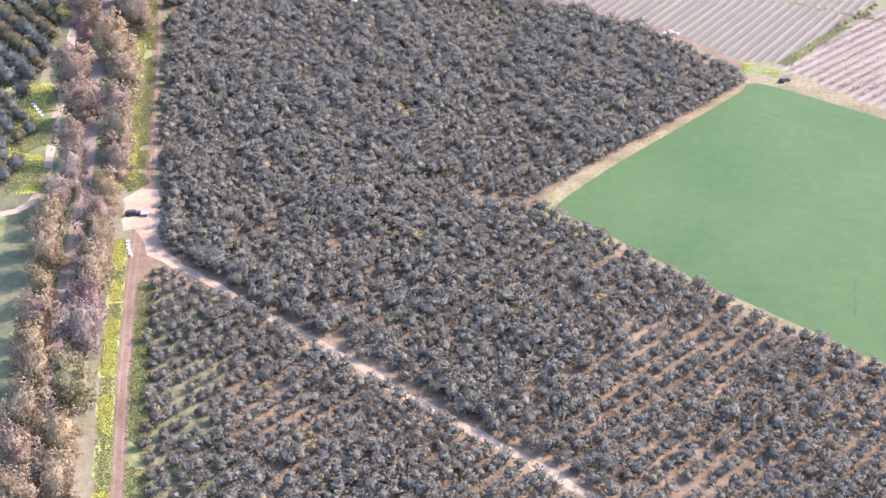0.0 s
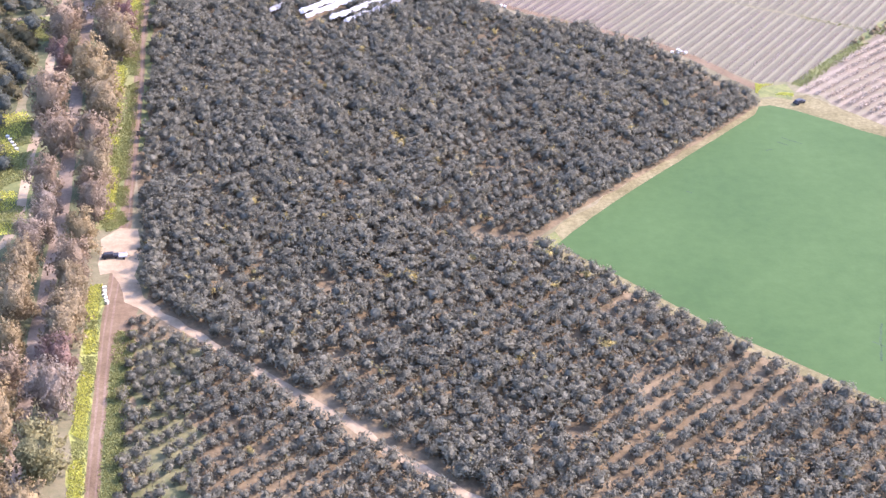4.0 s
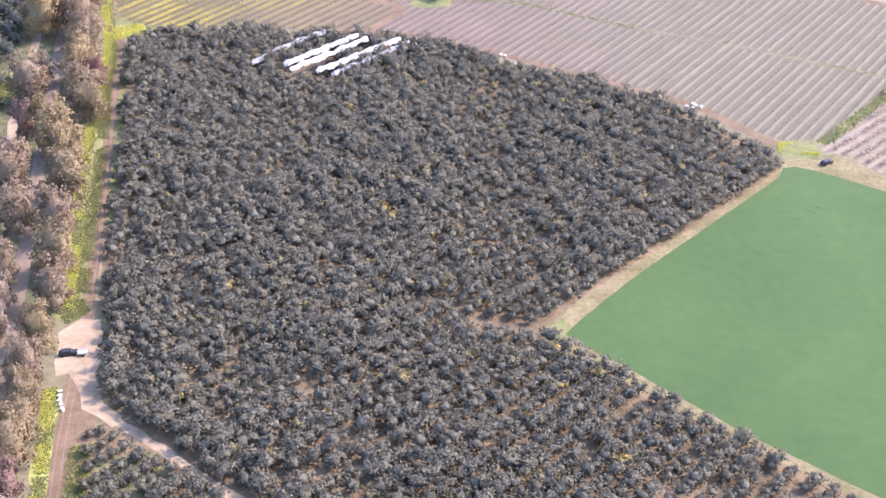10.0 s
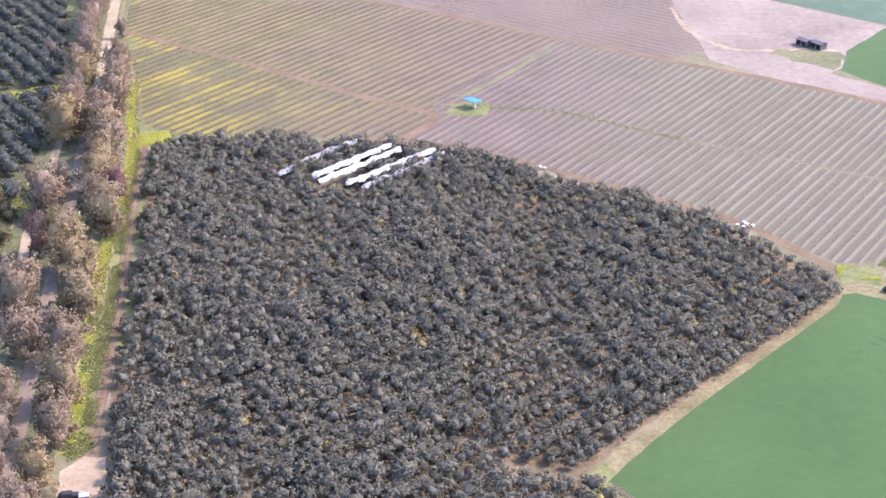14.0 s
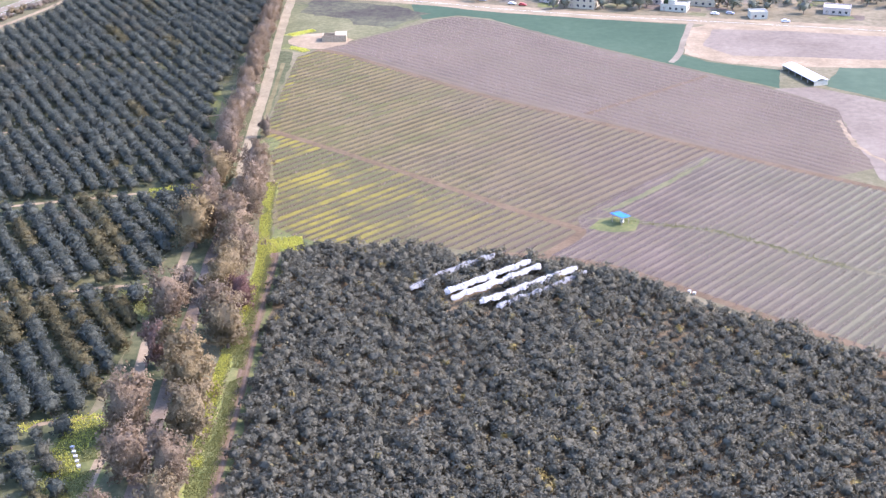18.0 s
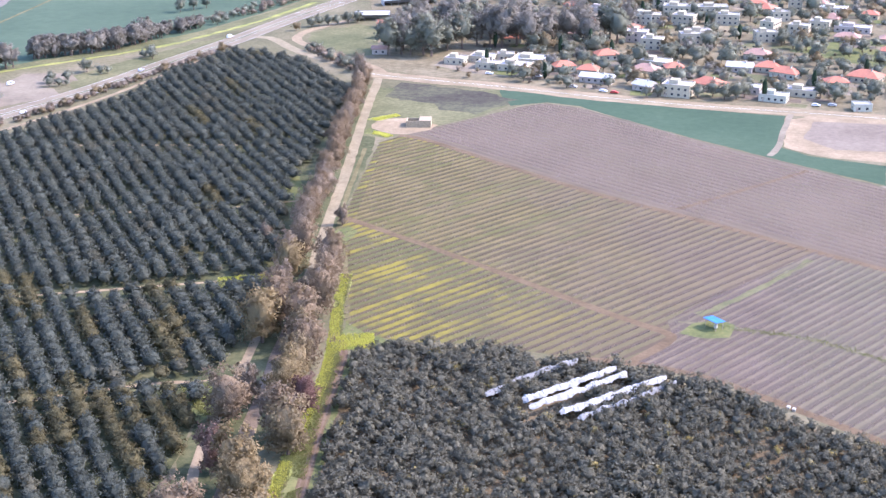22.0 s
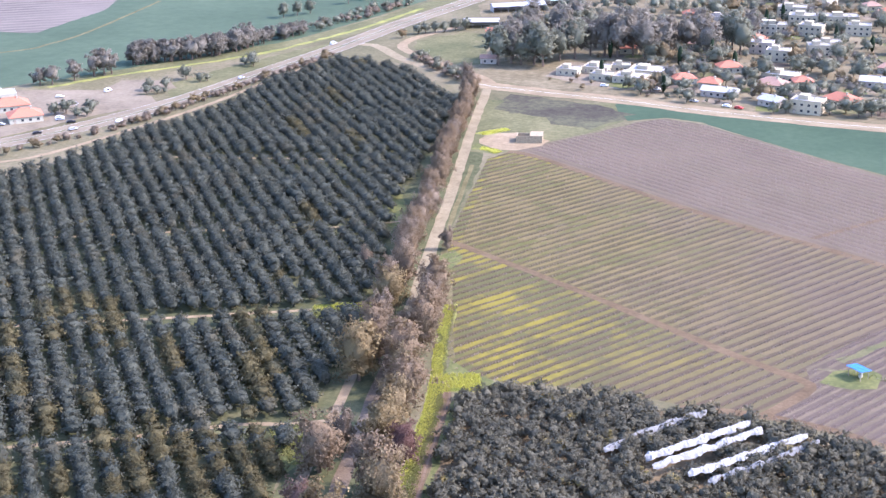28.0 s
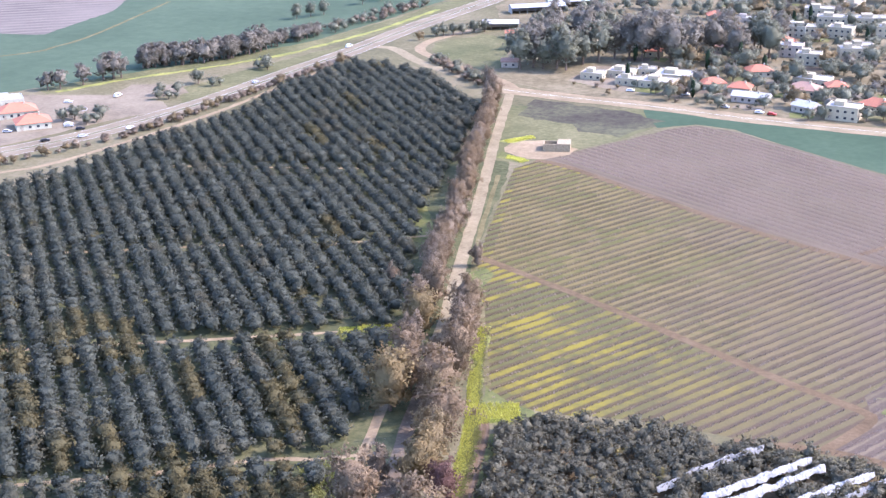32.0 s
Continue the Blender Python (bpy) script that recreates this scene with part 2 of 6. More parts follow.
M["citrus"] = foliage("citrus_leaves", (0.0598, 0.0659, 0.0501), (0.0837, 0.0907, 0.069), (0.114, 0.121, 0.0885), (0.108, 0.103, 0.069), 0.08, 0.6, gloss=0.07)
M["citrus_gold"] = foliage("golden_citrus_leaves", (0.0756, 0.0672, 0.035), (0.106, 0.0924, 0.0448), (0.14, 0.12, 0.0574), (0.0805, 0.0805, 0.049), 0.08, 0.6, gloss=0.07)
M["euc_olive"] = foliage("olive_brown_leaves", (0.158, 0.122, 0.0682), (0.21, 0.162, 0.0883), (0.264, 0.206, 0.112), (0.258, 0.187, 0.0923))
M["euc_pink"] = foliage("dull_pink_brown_leaves", (0.154, 0.112, 0.0705), (0.203, 0.151, 0.0945), (0.252, 0.19, 0.119), (0.238, 0.178, 0.104))
M["euc_gold"] = foliage("golden_brown_leaves", (0.165, 0.123, 0.0623), (0.23, 0.174, 0.0854), (0.293, 0.222, 0.112), (0.276, 0.203, 0.0952))
M["euc_red"] = foliage("purple_red_leaves", (0.096, 0.052, 0.0418), (0.14, 0.08, 0.0634), (0.188, 0.116, 0.09), (0.16, 0.1, 0.072))
M["euc_red_brown"] = foliage("dull_reddish_leaves", (0.12, 0.075, 0.058), (0.165, 0.107, 0.082), (0.21, 0.143, 0.108), (0.19, 0.13, 0.09))
M["euc_lime"] = foliage("yellowish_olive_leaves", (0.125, 0.112, 0.05), (0.175, 0.157, 0.068), (0.225, 0.2, 0.09), (0.22, 0.185, 0.075))
M["euc_grey"] = foliage("bare_grey_twigs", (0.128, 0.0987, 0.0702), (0.222, 0.176, 0.125), (0.318, 0.258, 0.186), (0.268, 0.203, 0.14))
# village leaves, lightened and greyed in colour for the distant haze
M["village_green"] = foliage("hazed_garden_leaves", (0.129, 0.139, 0.1), (0.184, 0.19, 0.135), (0.246, 0.242, 0.167), (0.273, 0.232, 0.161))
M["grove"] = foliage("grey_green_grove_leaves", (0.145, 0.135, 0.108), (0.2, 0.184, 0.146), (0.261, 0.237, 0.188), (0.254, 0.212, 0.165))
M["cypress"] = foliage("cypress_leaves", (0.018, 0.03, 0.016), (0.03, 0.05, 0.025), (0.05, 0.075, 0.035), (0.05, 0.07, 0.03))
M["petal"] = foliage("yellow_petals", (0.345, 0.345, 0.0725), (0.483, 0.471, 0.0828), (0.598, 0.575, 0.103), (0.345, 0.38, 0.0828), sprays=False)
M["grass"] = foliage("rough_grass", (0.124, 0.136, 0.0459), (0.195, 0.201, 0.0655), (0.278, 0.27, 0.0929), (0.308, 0.265, 0.109), sprays=False)
M["bark"] = plain("bark", (0.16, 0.12, 0.09), 0.95, 0.1, 0.4, 3.0)
M["twig"] = plain("bare_vine_wood", (0.31, 0.25, 0.195), 0.95, 0.1, 0.35, 2.0)
M["plum_twig"] = foliage("plum_brown_vine_canes", (0.24, 0.18, 0.155), (0.31, 0.24, 0.2), (0.38, 0.3, 0.25), (0.33, 0.27, 0.2), sprays=False)
M["pale_twig"] = foliage("pale_bare_twigs", (0.26, 0.211, 0.15), (0.338, 0.276, 0.198), (0.429, 0.354, 0.26), (0.364, 0.305, 0.215))
M["net"] = plain("white_netting", (0.32, 0.315, 0.3), 0.85, 0.1, 0.35, 1.6)
M["net_thin"] = plain("greyed_netting", (0.225, 0.225, 0.215), 0.85, 0.1, 0.4, 1.6)
M["white"] = plain("white_paint", (0.41, 0.393, 0.307), 0.6, 0.3, 0.16)
M["cream"] = plain("cream_plaster", (0.4, 0.349, 0.244), 0.85, 0.2, 0.18)
M["stone"] = plain("pale_stone_wall", (0.406, 0.350, 0.294), 0.9, 0.2, 0.2)
M["ruin_stone"] = plain("weathered_ruin_stone", (0.326, 0.264, 0.17), 0.95, 0.1, 0.3, 1.5)
M["concrete"] = plain("concrete", (0.338, 0.315, 0.292), 0.9, 0.2, 0.2)
M["tile"] = plain("red_roof_tiles", (0.400, 0.160, 0.096), 0.8, 0.2, 0.25, 1.5)
M["tile_dull"] = plain("faded_roof_tiles", (0.336, 0.208, 0.152), 0.85, 0.2, 0.25, 1.5)
M["sheet"] = plain("pale_sheet_roof", (0.42, 0.41, 0.395), 0.5, 0.4, 0.18)
M["grey_sheet"] = plain("grey_sheet_roof", (0.35, 0.36, 0.38), 0.6, 0.4, 0.15)
M["blue_sheet"] = plain("blue_sheet_roof", (0.03, 0.15, 0.42), 0.6, 0.3, 0.12, 2.0)
M["timber"] = plain("weathered_timber", (0.36, 0.3, 0.24), 0.9, 0.2, 0.25, 3.0)
M["dark_steel"] = plain("dark_roof_sheet", (0.075, 0.071, 0.068), 0.8, 0.25, 0.3)
M["glass"] = plain("dark_window_glass", (0.03, 0.035, 0.045), 0.12, 0.6, 0.1)
M["rubber"] = plain("tyre_rubber", (0.02, 0.02, 0.02), 0.85, 0.2, 0.1)
M["pale_stone"] = plain("pale_field_stones", (0.36, 0.31, 0.22), 0.95, 0.1, 0.25, 2.0)
M["line"] = plain("road_paint", (0.525, 0.525, 0.504), 0.7, 0.3, 0.15)
M["car_white"] = plain("white_car_paint", (0.78, 0.78, 0.78), 0.3, 0.5, 0.04)
M["car_dark"] = plain("dark_car_paint", (0.022, 0.022, 0.024), 0.5, 0.3, 0.04)
M["car_red"] = plain("red_car_paint", (0.45, 0.05, 0.04), 0.3, 0.5, 0.04)
M["car_silver"] = plain("silver_car_paint", (0.42, 0.43, 0.45), 0.3, 0.5, 0.04)


# ---- mesh tools ----
LIFT = 0.35       # ground layers lie a few millimetres to centimetres on one another


def raw_mesh(name, V, F, mat, smooth=False):
    """A mesh from arrays of places and triangles; places may carry the way that their leaf spray faces."""
    me = bpy.data.meshes.new(name)
    V = np.asarray(V)
    V, way, F = V[:, :3], V[:, 3:], F
    V, F = np.ascontiguousarray(V, np.float32), np.ascontiguousarray(F, np.int32)
    me.vertices.add(len(V))
    me.vertices.foreach_set("co", V.ravel())
    me.loops.add(F.size)
    me.loops.foreach_set("vertex_index", F.ravel())
    me.polygons.add(len(F))
    me.polygons.foreach_set("loop_start", np.arange(0, F.size, 3, dtype=np.int32))
    me.polygons.foreach_set("use_smooth", np.full(len(F), smooth))
    me.update(calc_edges=True)
    if way.size:
        me.attributes.new("spray", "FLOAT_VECTOR", "POINT").data.foreach_set("vector", np.ascontiguousarray(way, np.float32).ravel())
    me.materials.append(M[mat])
    return me


def bm_mesh(name, bm, mat):
    me = bpy.data.meshes.new(name)
    bm.to_mesh(me)
    bm.free()
    me.materials.append(M[mat])
    return me


def part(name, me, parent, label="", m=None):
    ob = new(name, me)
    ob.parent = parent
    if m is not None:
        ob.matrix_local = m
    return tagged(ob, label)


def thing(name, x, y, rot, label, category, group="", z=0.0):
    ob = new(name)
    ob.matrix_world = pose(x, y, z, 0, 0, rot)
    return tagged(ob, label, category, group)


def box(bm, x0, y0, z0, x1, y1, z1, bev=0.0):
    """Adds one box, with its edges broken when bev is given."""
    r = bmesh.ops.create_cube(bm, size=1, matrix=Matrix.LocRotScale(((x0 + x1) / 2, (y0 + y1) / 2, (z0 + z1) / 2), None, (x1 - x0, y1 - y0, z1 - z0)))
    if bev:
        es = list({e for v in r["verts"] for e in v.link_edges})
        bmesh.ops.bevel(bm, geom=es, offset=bev, segments=2, affect="EDGES", clamp_overlap=True)
    return bm


def box_mesh(name, x0, y0, z0, x1, y1, z1, mat, bev=0.0):
    return bm_mesh(name, box(bmesh.new(), x0, y0, z0, x1, y1, z1, bev), mat)


def pipe_arrays(points, radii, sides=6):
    """A tapered tube along some points."""
    V, F = [], []
    pts = [Vector(p) for p in points]
    for k, (p, r) in enumerate(zip(pts, radii)):
        d = (pts[min(k + 1, len(pts) - 1)] - pts[max(k - 1, 0)]).normalized()
        a = d.orthogonal().normalized()
        b = d.cross(a)
        for s in range(sides):
            w = 2 * math.pi * s / sides
            V.append(p + r * (math.cos(w) * a + math.sin(w) * b))
    for k in range(len(pts) - 1):
        for s in range(sides):
            q = (s + 1) % sides
            i, j, u, v = k * sides + s, k * sides + q, (k + 1) * sides + q, (k + 1) * sides + s
            F += [(i, j, u), (i, u, v)]
    top = len(V)
    V.append(pts[-1])
    F += [((len(pts) - 1) * sides + s, (len(pts) - 1) * sides + (s + 1) % sides, top) for s in range(sides)]
    return np.array([tuple(v) for v in V]), np.array(F)


def joined(parts):
    V, F, n = [], [], 0
    for v, f in parts:
        V.append(v)
        F.append(f + n)
        n += len(v)
    return np.concatenate(V), np.concatenate(F)


def spline(pts, step=6.0):
    """Points along a smooth line through pts."""
    p = np.array(pts, float)
    p = np.vstack([2 * p[0] - p[1], p, 2 * p[-1] - p[-2]])
    out = []
    for k in range(1, len(p) - 2):
        n = max(2, int(np.linalg.norm(p[k + 1] - p[k]) / step))
        for u in np.linspace(0, 1, n, endpoint=False):
            a, b, c, d = p[k - 1], p[k], p[k + 1], p[k + 2]
            out.append(0.5 * ((2 * b) + (c - a) * u + (2 * a - 5 * b + 4 * c - d) * u**2 + (3 * b - a - 3 * c + d) * u**3))
    out.append(p[-2])
    return np.array(out)


def sheet(name, pts, z, mat, label="", wave=0.0, category=""):
    """A flat field with a slightly uneven edge."""
    rng = random.Random(name)
    P2 = []
    for (x0, y0), (x1, y1) in zip(pts, pts[1:] + pts[:1]):
        n = max(1, int(math.hypot(x1 - x0, y1 - y0) / 5)) if wave else 1
        for k in range(n):
            u = k / n
            P2.append((x0 + (x1 - x0) * u + rng.uniform(-wave, wave), y0 + (y1 - y0) * u + rng.uniform(-wave, wave), z * LIFT))
    bm = bmesh.new()
    f = bm.faces.new([bm.verts.new(p) for p in P2])
    f.normal_update()
    if f.normal.z < 0:
        f.normal_flip()
    bmesh.ops.triangulate(bm, faces=[f], ngon_method="EAR_CLIP")
    return tagged(new(name, bm_mesh(name, bm, mat)), label, category, kind="structure")


def ribbon(name, pts, width, z, mat, label="", shift=0.0, wave=0.25, step=6.0, parent=None, category=""):
    """A track of some width along a line, its edges uneven."""
    rng = random.Random(name + mat)
    c = spline(pts, step)
    d = np.gradient(c, axis=0)
    d /= np.linalg.norm(d, axis=1, keepdims=True)
    n = np.stack([-d[:, 1], d[:, 0]], 1)
    V, F = [], []
    for k in range(len(c)):
        for s in (-1, 1):
            q = c[k] + n[k] * (shift + s * (width / 2 + rng.uniform(-wave, wave)))
            V.append((q[0], q[1], z * LIFT))
    for k in range(len(c) - 1):
        a = 2 * k
        F += [(a, a + 2, a + 3), (a, a + 3, a + 1)]
    V, F = np.array(V), np.array(F)
    e1, e2 = V[F[0][1]] - V[F[0][0]], V[F[0][2]] - V[F[0][0]]
    if np.cross(e1, e2)[2] < 0:
        F = F[:, ::-1]
    me = raw_mesh(name, V, F, mat)
    if parent is not None:
        return part(name, me, parent, label)
    return tagged(new(name, me), label, category, kind="structure")


def inside(x, y, poly):
    hit = False
    for (x0, y0), (x1, y1) in zip(poly, poly[1:] + poly[:1]):
        if (y0 > y) != (y1 > y) and x < (x1 - x0) * (y - y0) / (y1 - y0) + x0:
            hit = not hit
    return hit


def near_line(x, y, pts, d):
    for (x0, y0), (x1, y1) in zip(pts, pts[1:]):
        L2 = (x1 - x0) ** 2 + (y1 - y0) ** 2
        u = max(0, min(1, ((x - x0) * (x1 - x0) + (y - y0) * (y1 - y0)) / L2))
        if math.hypot(x0 + u * (x1 - x0) - x, y0 + u * (y1 - y0) - y) < d:
            return True
    return False


# ---- ground, fields, roads ----
sheet("ground", [(-3000, -2500), (3000, -2500), (3000, 4500), (-3000, 4500)], 0.0, "ground", "rough grassland and far fields")
ORCHARD_A = [(-73.5, 313), (-76.8, 332), (-81.5, 352), (-86, 365), (-92, 392), (-99, 438), (-108, 490), (-112.5, 520), (-99, 530), (-78, 533), (-48, 530), (-19, 527), (9, 514), (45, 493), (77, 470.5), (96, 448), (102, 434.5),
             (83.9, 412.5), (66, 393.5), (54, 380.5), (39, 364.5), (25, 347), (31.5, 338), (41.5, 329.5), (65, 306.5), (86.5, 288.5), (181, 206.5), (180, 185), (52, 205), (32.2, 224), (3.2, 247.6), (-36.3, 281), (-55.5, 297), (-74, 312)]
BLOCK_C = [(-76.5, 306), (-71.5, 270), (-67, 246), (-62, 218), (-56, 190), (60, 190), (32.2, 224), (3.2, 247.6), (-36.3, 281), (-55.5, 297), (-73, 311)]
sheet("orchard_floor", ORCHARD_A, 0.04, "orchard_soil", "brown leaf-strewn soil under the dense orchard", 0.5)
sheet("orchard_floor", BLOCK_C, 0.05, "orchard_soil", "brown soil under the small orchard block", 0.5)
ribbon("green_verge", [(-46, 190), (-52, 218), (-57.5, 246), (-62, 270.5), (-67, 298)], 15.0, 0.06, "scrub", "grass between the rows of the small block", wave=3.0, step=3)
sheet("field_margin", [(23.5, 345), (103, 438), (117, 441), (180, 400), (310, 330), (310, 130), (190, 185), (108, 268), (72, 298), (33, 332)], 0.02, "margin", "dry straw-coloured margin round the wheat field", 0.8)
WHEAT = [(31.5, 345.5), (33.2, 348.2), (39.0, 356.5), (54.9, 376.6), (66.4, 389.6), (84.9, 410.4), (99.5, 427.5), (102, 433.5), (106, 434.5), (113, 431), (143, 409), (300, 325), (300, 150), (200, 200), (110, 273), (88.8, 291), (67.6, 309.2), (44.4, 332.4), (34.5, 342)]
sheet("wheat_field", WHEAT, 0.1, "wheat", "even young green wheat field", 0.25)
for q in ([(105, 411.5), (108, 409.3), (110.5, 407.6)], [(103, 408.5), (106, 406.5)], [(110.4, 311), (108.3, 303.5), (106.3, 295)], [(106, 303), (109, 301)], [(70.6, 376.2), (72.2, 375.4)], [(98.5, 402.6), (100.6, 403.6)]):
    ribbon("flattened_streak", q, 0.5, 0.125, "wheat_dark", "dark streak of flattened wheat", wave=0.2, step=1.0)
sheet("weed_patch", [(25.5, 345.2), (30.5, 352), (33.6, 348.2), (31.8, 344), (28.5, 341.2)], 0.06, "verge", "green weeds at the wheat field's corner", 0.7)
sheet("flower_patch", [(104, 441), (103.5, 446), (107, 450), (113, 450.5), (117, 446.5), (112, 441), (107, 439)], 0.14, "verge", "patch of yellow flowers beside the track", 2.2)
sheet("track_yard", [(110, 438), (114, 442), (120, 443), (125, 438), (128, 431), (146, 414), (163, 404.5), (200, 386), (198, 383.5), (161, 401.5), (143, 411.5), (124, 427.5), (114, 434)], 0.12, "margin", "dry dirt track along the wheat", 0.7)
ribbon("green_verge", [(117, 450), (135, 472), (160, 503), (176, 518)], 3.4, 0.1, "verge", "green weedy strip along the vineyard edge", wave=1.0, step=3)
sheet("bare_orchard", [(116, 445), (158, 497), (172, 510), (330, 640), (420, 400), (310, 332), (162, 404), (147, 414), (129, 432), (124, 442)], 0.05, "bare_rows", "bare pinkish orchard ground in rows", 0.5)
# vineyard and tracks to the north
VINE_W = [(-117, 540), (-121.5, 547), (-127, 566), (-134.5, 592), (-152, 644), (-166, 750), (-159, 763), (-145, 757), (-60, 696), (-14, 671), (30, 645), (-11, 584), (-18, 570), (-16, 556), (-21, 546), (-27, 536), (-48, 536), (-78, 539), (-99, 536)]
VINE_E = [(-18, 570), (-11, 584), (30, 645), (72.8, 620), (117.5, 596), (149, 577), (260, 510), (330, 640), (172, 513), (158, 501), (119, 453), (104, 452), (80, 478), (47, 500), (11, 521), (-5, 529), (-27, 535), (-21, 546), (-16, 556)]
sheet("vineyard_floor", VINE_W, 0.05, "vine_green", "weedy vineyard ground with yellow-green strips", 0.4)
sheet("vineyard_floor", [(-147, 645), (-163, 748), (-158, 761), (-145, 755), (-60, 694), (-14, 669), (28, 643), (-11, 586), (-19, 574), (-44, 577), (-92, 611)], 0.07, "vine_tan", "tan and green striped vineyard ground", 0.4)
sheet("vineyard_floor", VINE_E, 0.06, "vine_purple", "bare purplish vineyard ground in pale strips", 0.4)
HEADLAND = [(-15, 570), (3.5, 568), (30, 563.5), (63, 544.5), (87, 533), (113, 520.5), (150, 500), (230, 460)]
ribbon("vineyard_headland", HEADLAND, 1.5, 0.09, "headland", "thin weedy strip across the vineyard", wave=0.9, step=2)
ribbon("green_verge", [(-9, 577), (-4, 583), (12, 607), (28, 636)], 2.6, 0.085, "scrub", "green strip between two vineyard plots", wave=0.7, step=3)
ribbon("vineyard_track", [(-152, 646), (-120, 626.5), (-92, 608.5), (-44, 576), (-27, 565.5), (-18.5, 560.5), (-16, 556), (-21, 546), (-27, 536)], 3.4, 0.12, "redtrack", "red-brown track through the vineyard")
ribbon("vineyard_track", [(-50, 534), (-25, 535), (-3, 529.5), (12, 521), (46, 499), (80, 477), (100, 452), (108, 444)], 3.6, 0.11, "redtrack", "red-brown track along the orchard edge")
ribbon("vineyard_track", [(-160, 764), (-145, 758.5), (-102, 727), (-60, 697), (-14, 671), (39, 639.5), (73, 621), (118, 597), (149, 578), (235, 527)], 3.8, 0.12, "redtrack", "dark brown track between two fields")
sheet("pruned_field", [(-157, 766), (-113, 827), (-101, 837), (-83, 832), (-60, 814), (-30, 791), (-4, 772.5), (31, 748.5), (58, 729.5), (82, 706), (86, 660), (90, 634), (73, 622), (39, 641), (-14, 673), (-60, 699), (-145, 760)], 0.05, "brown", "brown pruned orchard ground", 0.6)
ribbon("field_path", [(28.5, 746), (5, 717), (-23, 683)], 2.4, 0.08, "redtrack", "faint path across the pruned field")
sheet("fallow_field", [(86, 660), (82, 706), (58, 730), (75, 735), (127, 703), (171, 667), (147, 636), (141, 616), (135, 609), (153, 594), (260, 530), (240, 520), (149, 578.5), (118, 597.5), (90, 622)], 0.045, "fallow", "bare pinkish fallow ground", 0.6)
sheet("far_green_field", [(127, 704), (80, 737), (100, 800), (330, 760), (300, 600), (172, 668)], 0.05, "wheat_hazed", "flat green field", 0.5)
sheet("far_green_field", [(147.5, 636), (171, 667), (330, 590), (260, 532), (153, 596), (140, 612)], 0.055, "wheat", "bright green field corner", 0.5)
ribbon("field_path", [(82, 690), (86, 658), (99, 637), (114, 634.5), (143, 636)], 2.2, 0.09, "sand", "pale path to the dark sheds", wave=0.8, step=2)
sheet("weed_patch", [(116, 630), (136, 614.5), (142, 617), (145, 633), (135, 637), (120, 636)], 0.10, "scrub", "green weeds beside the dark sheds", 1.6)
sheet("green_strip", [(-130, 861), (-118, 860), (-63, 846), (-6, 838), (19, 836), (15, 782), (29, 769), (45, 764), (62, 760), (60, 731), (31, 749.5), (-4, 773.5), (-30, 792), (-60, 815), (-83, 834), (-101, 839), (-118, 828), (-126, 845)], 0.06, "wheat_strip", "strip of green crop along the village road", 0.4)
sheet("scrub_corner", [(-199, 868), (-192, 850), (-150, 857), (-125, 860), (-120, 827), (-130, 806), (-156, 770), (-163, 760), (-180, 760), (-186, 800)], 0.05, "scrub", "scrubby grass beside the village road", 0.8)
sheet("burnt_patch", [(-186, 866), (-175, 864), (-155, 859), (-130, 850), (-118, 842), (-121, 829), (-133, 809), (-150, 812), (-158, 824), (-176, 828), (-188, 838)], 0.10, "burnt", "dark burnt and weedy patch of ground", 2.5)
sheet("ruin_yard", [(-177, 774), (-178, 789), (-164, 795), (-146, 786), (-147, 776), (-156, 767), (-166, 765)], 0.11, "sand", "pale bare yard round the ruin", 0.8)
sheet("flower_patch", [(-184, 788), (-173, 801), (-169, 799), (-176, 786)], 0.12, "flowers", "yellow flowers by the ruin yard", 0.6)
sheet("flower_patch", [(-178, 764), (-178, 773), (-165, 766), (-163, 758)], 0.12, "verge", "green weeds by the ruin yard", 0.6)
# eucalyptus belt
BELT_ROAD = [(-82, 200), (-94.5, 279.5), (-103.8, 345), (-112, 390), (-129.5, 490), (-146.7, 592.5), (-157.5, 647), (-167, 698), (-187, 800), (-200, 872)]
LEFT_ROAD = [(-150, 320), (-124.3, 333), (-119, 337), (-116.7, 349.5), (-123.6, 393), (-129, 433), (-134.5, 458), (-140.5, 500), (-148, 545), (-156, 579), (-163, 612), (-169, 650), (-178.5, 686)]
WEST_TRACK = [(-61, 185), (-66.5, 215), (-72, 246), (-76, 270.5), (-81, 302), (-85, 335), (-88.6, 362), (-93.5, 394.5), (-99, 429), (-104, 458), (-107, 474.5), (-112.3, 509), (-114.5, 523), (-118.5, 534)]
sheet("belt_floor", [(-78, 195), (-92, 279), (-99, 345), (-107, 390), (-124, 490), (-136, 560), (-153, 646), (-166, 740), (-190, 850), (-210, 862), (-186, 690), (-170, 612), (-150, 520), (-133, 420), (-122, 350), (-140, 332), (-120, 195)], 0.03, "left_soil", "weedy ground under the trees, darkened for their shade", 0.8)
sheet("weed_patch", [(-108, 205), (-112, 260), (-119, 318), (-122, 333), (-150, 318), (-150, 205)], 0.05, "verge", "green weeds west of the tree belt", 1.2)
# one road in two tones: shade-coloured between the rows, pale where sunlit
ribbon("belt_road", BELT_ROAD[:6], 4.2, 0.14, "belt_road", "old road between the tree rows, toned pinkish-brown for their shade")
ribbon("belt_road", [(-140, 553)] + BELT_ROAD[5:], 4.6, 0.145, "asphalt_old", "old pale road running on to the village")
ribbon("left_track", LEFT_ROAD, 2.8, 0.13, "sand", "pale dirt track beside the citrus orchard")
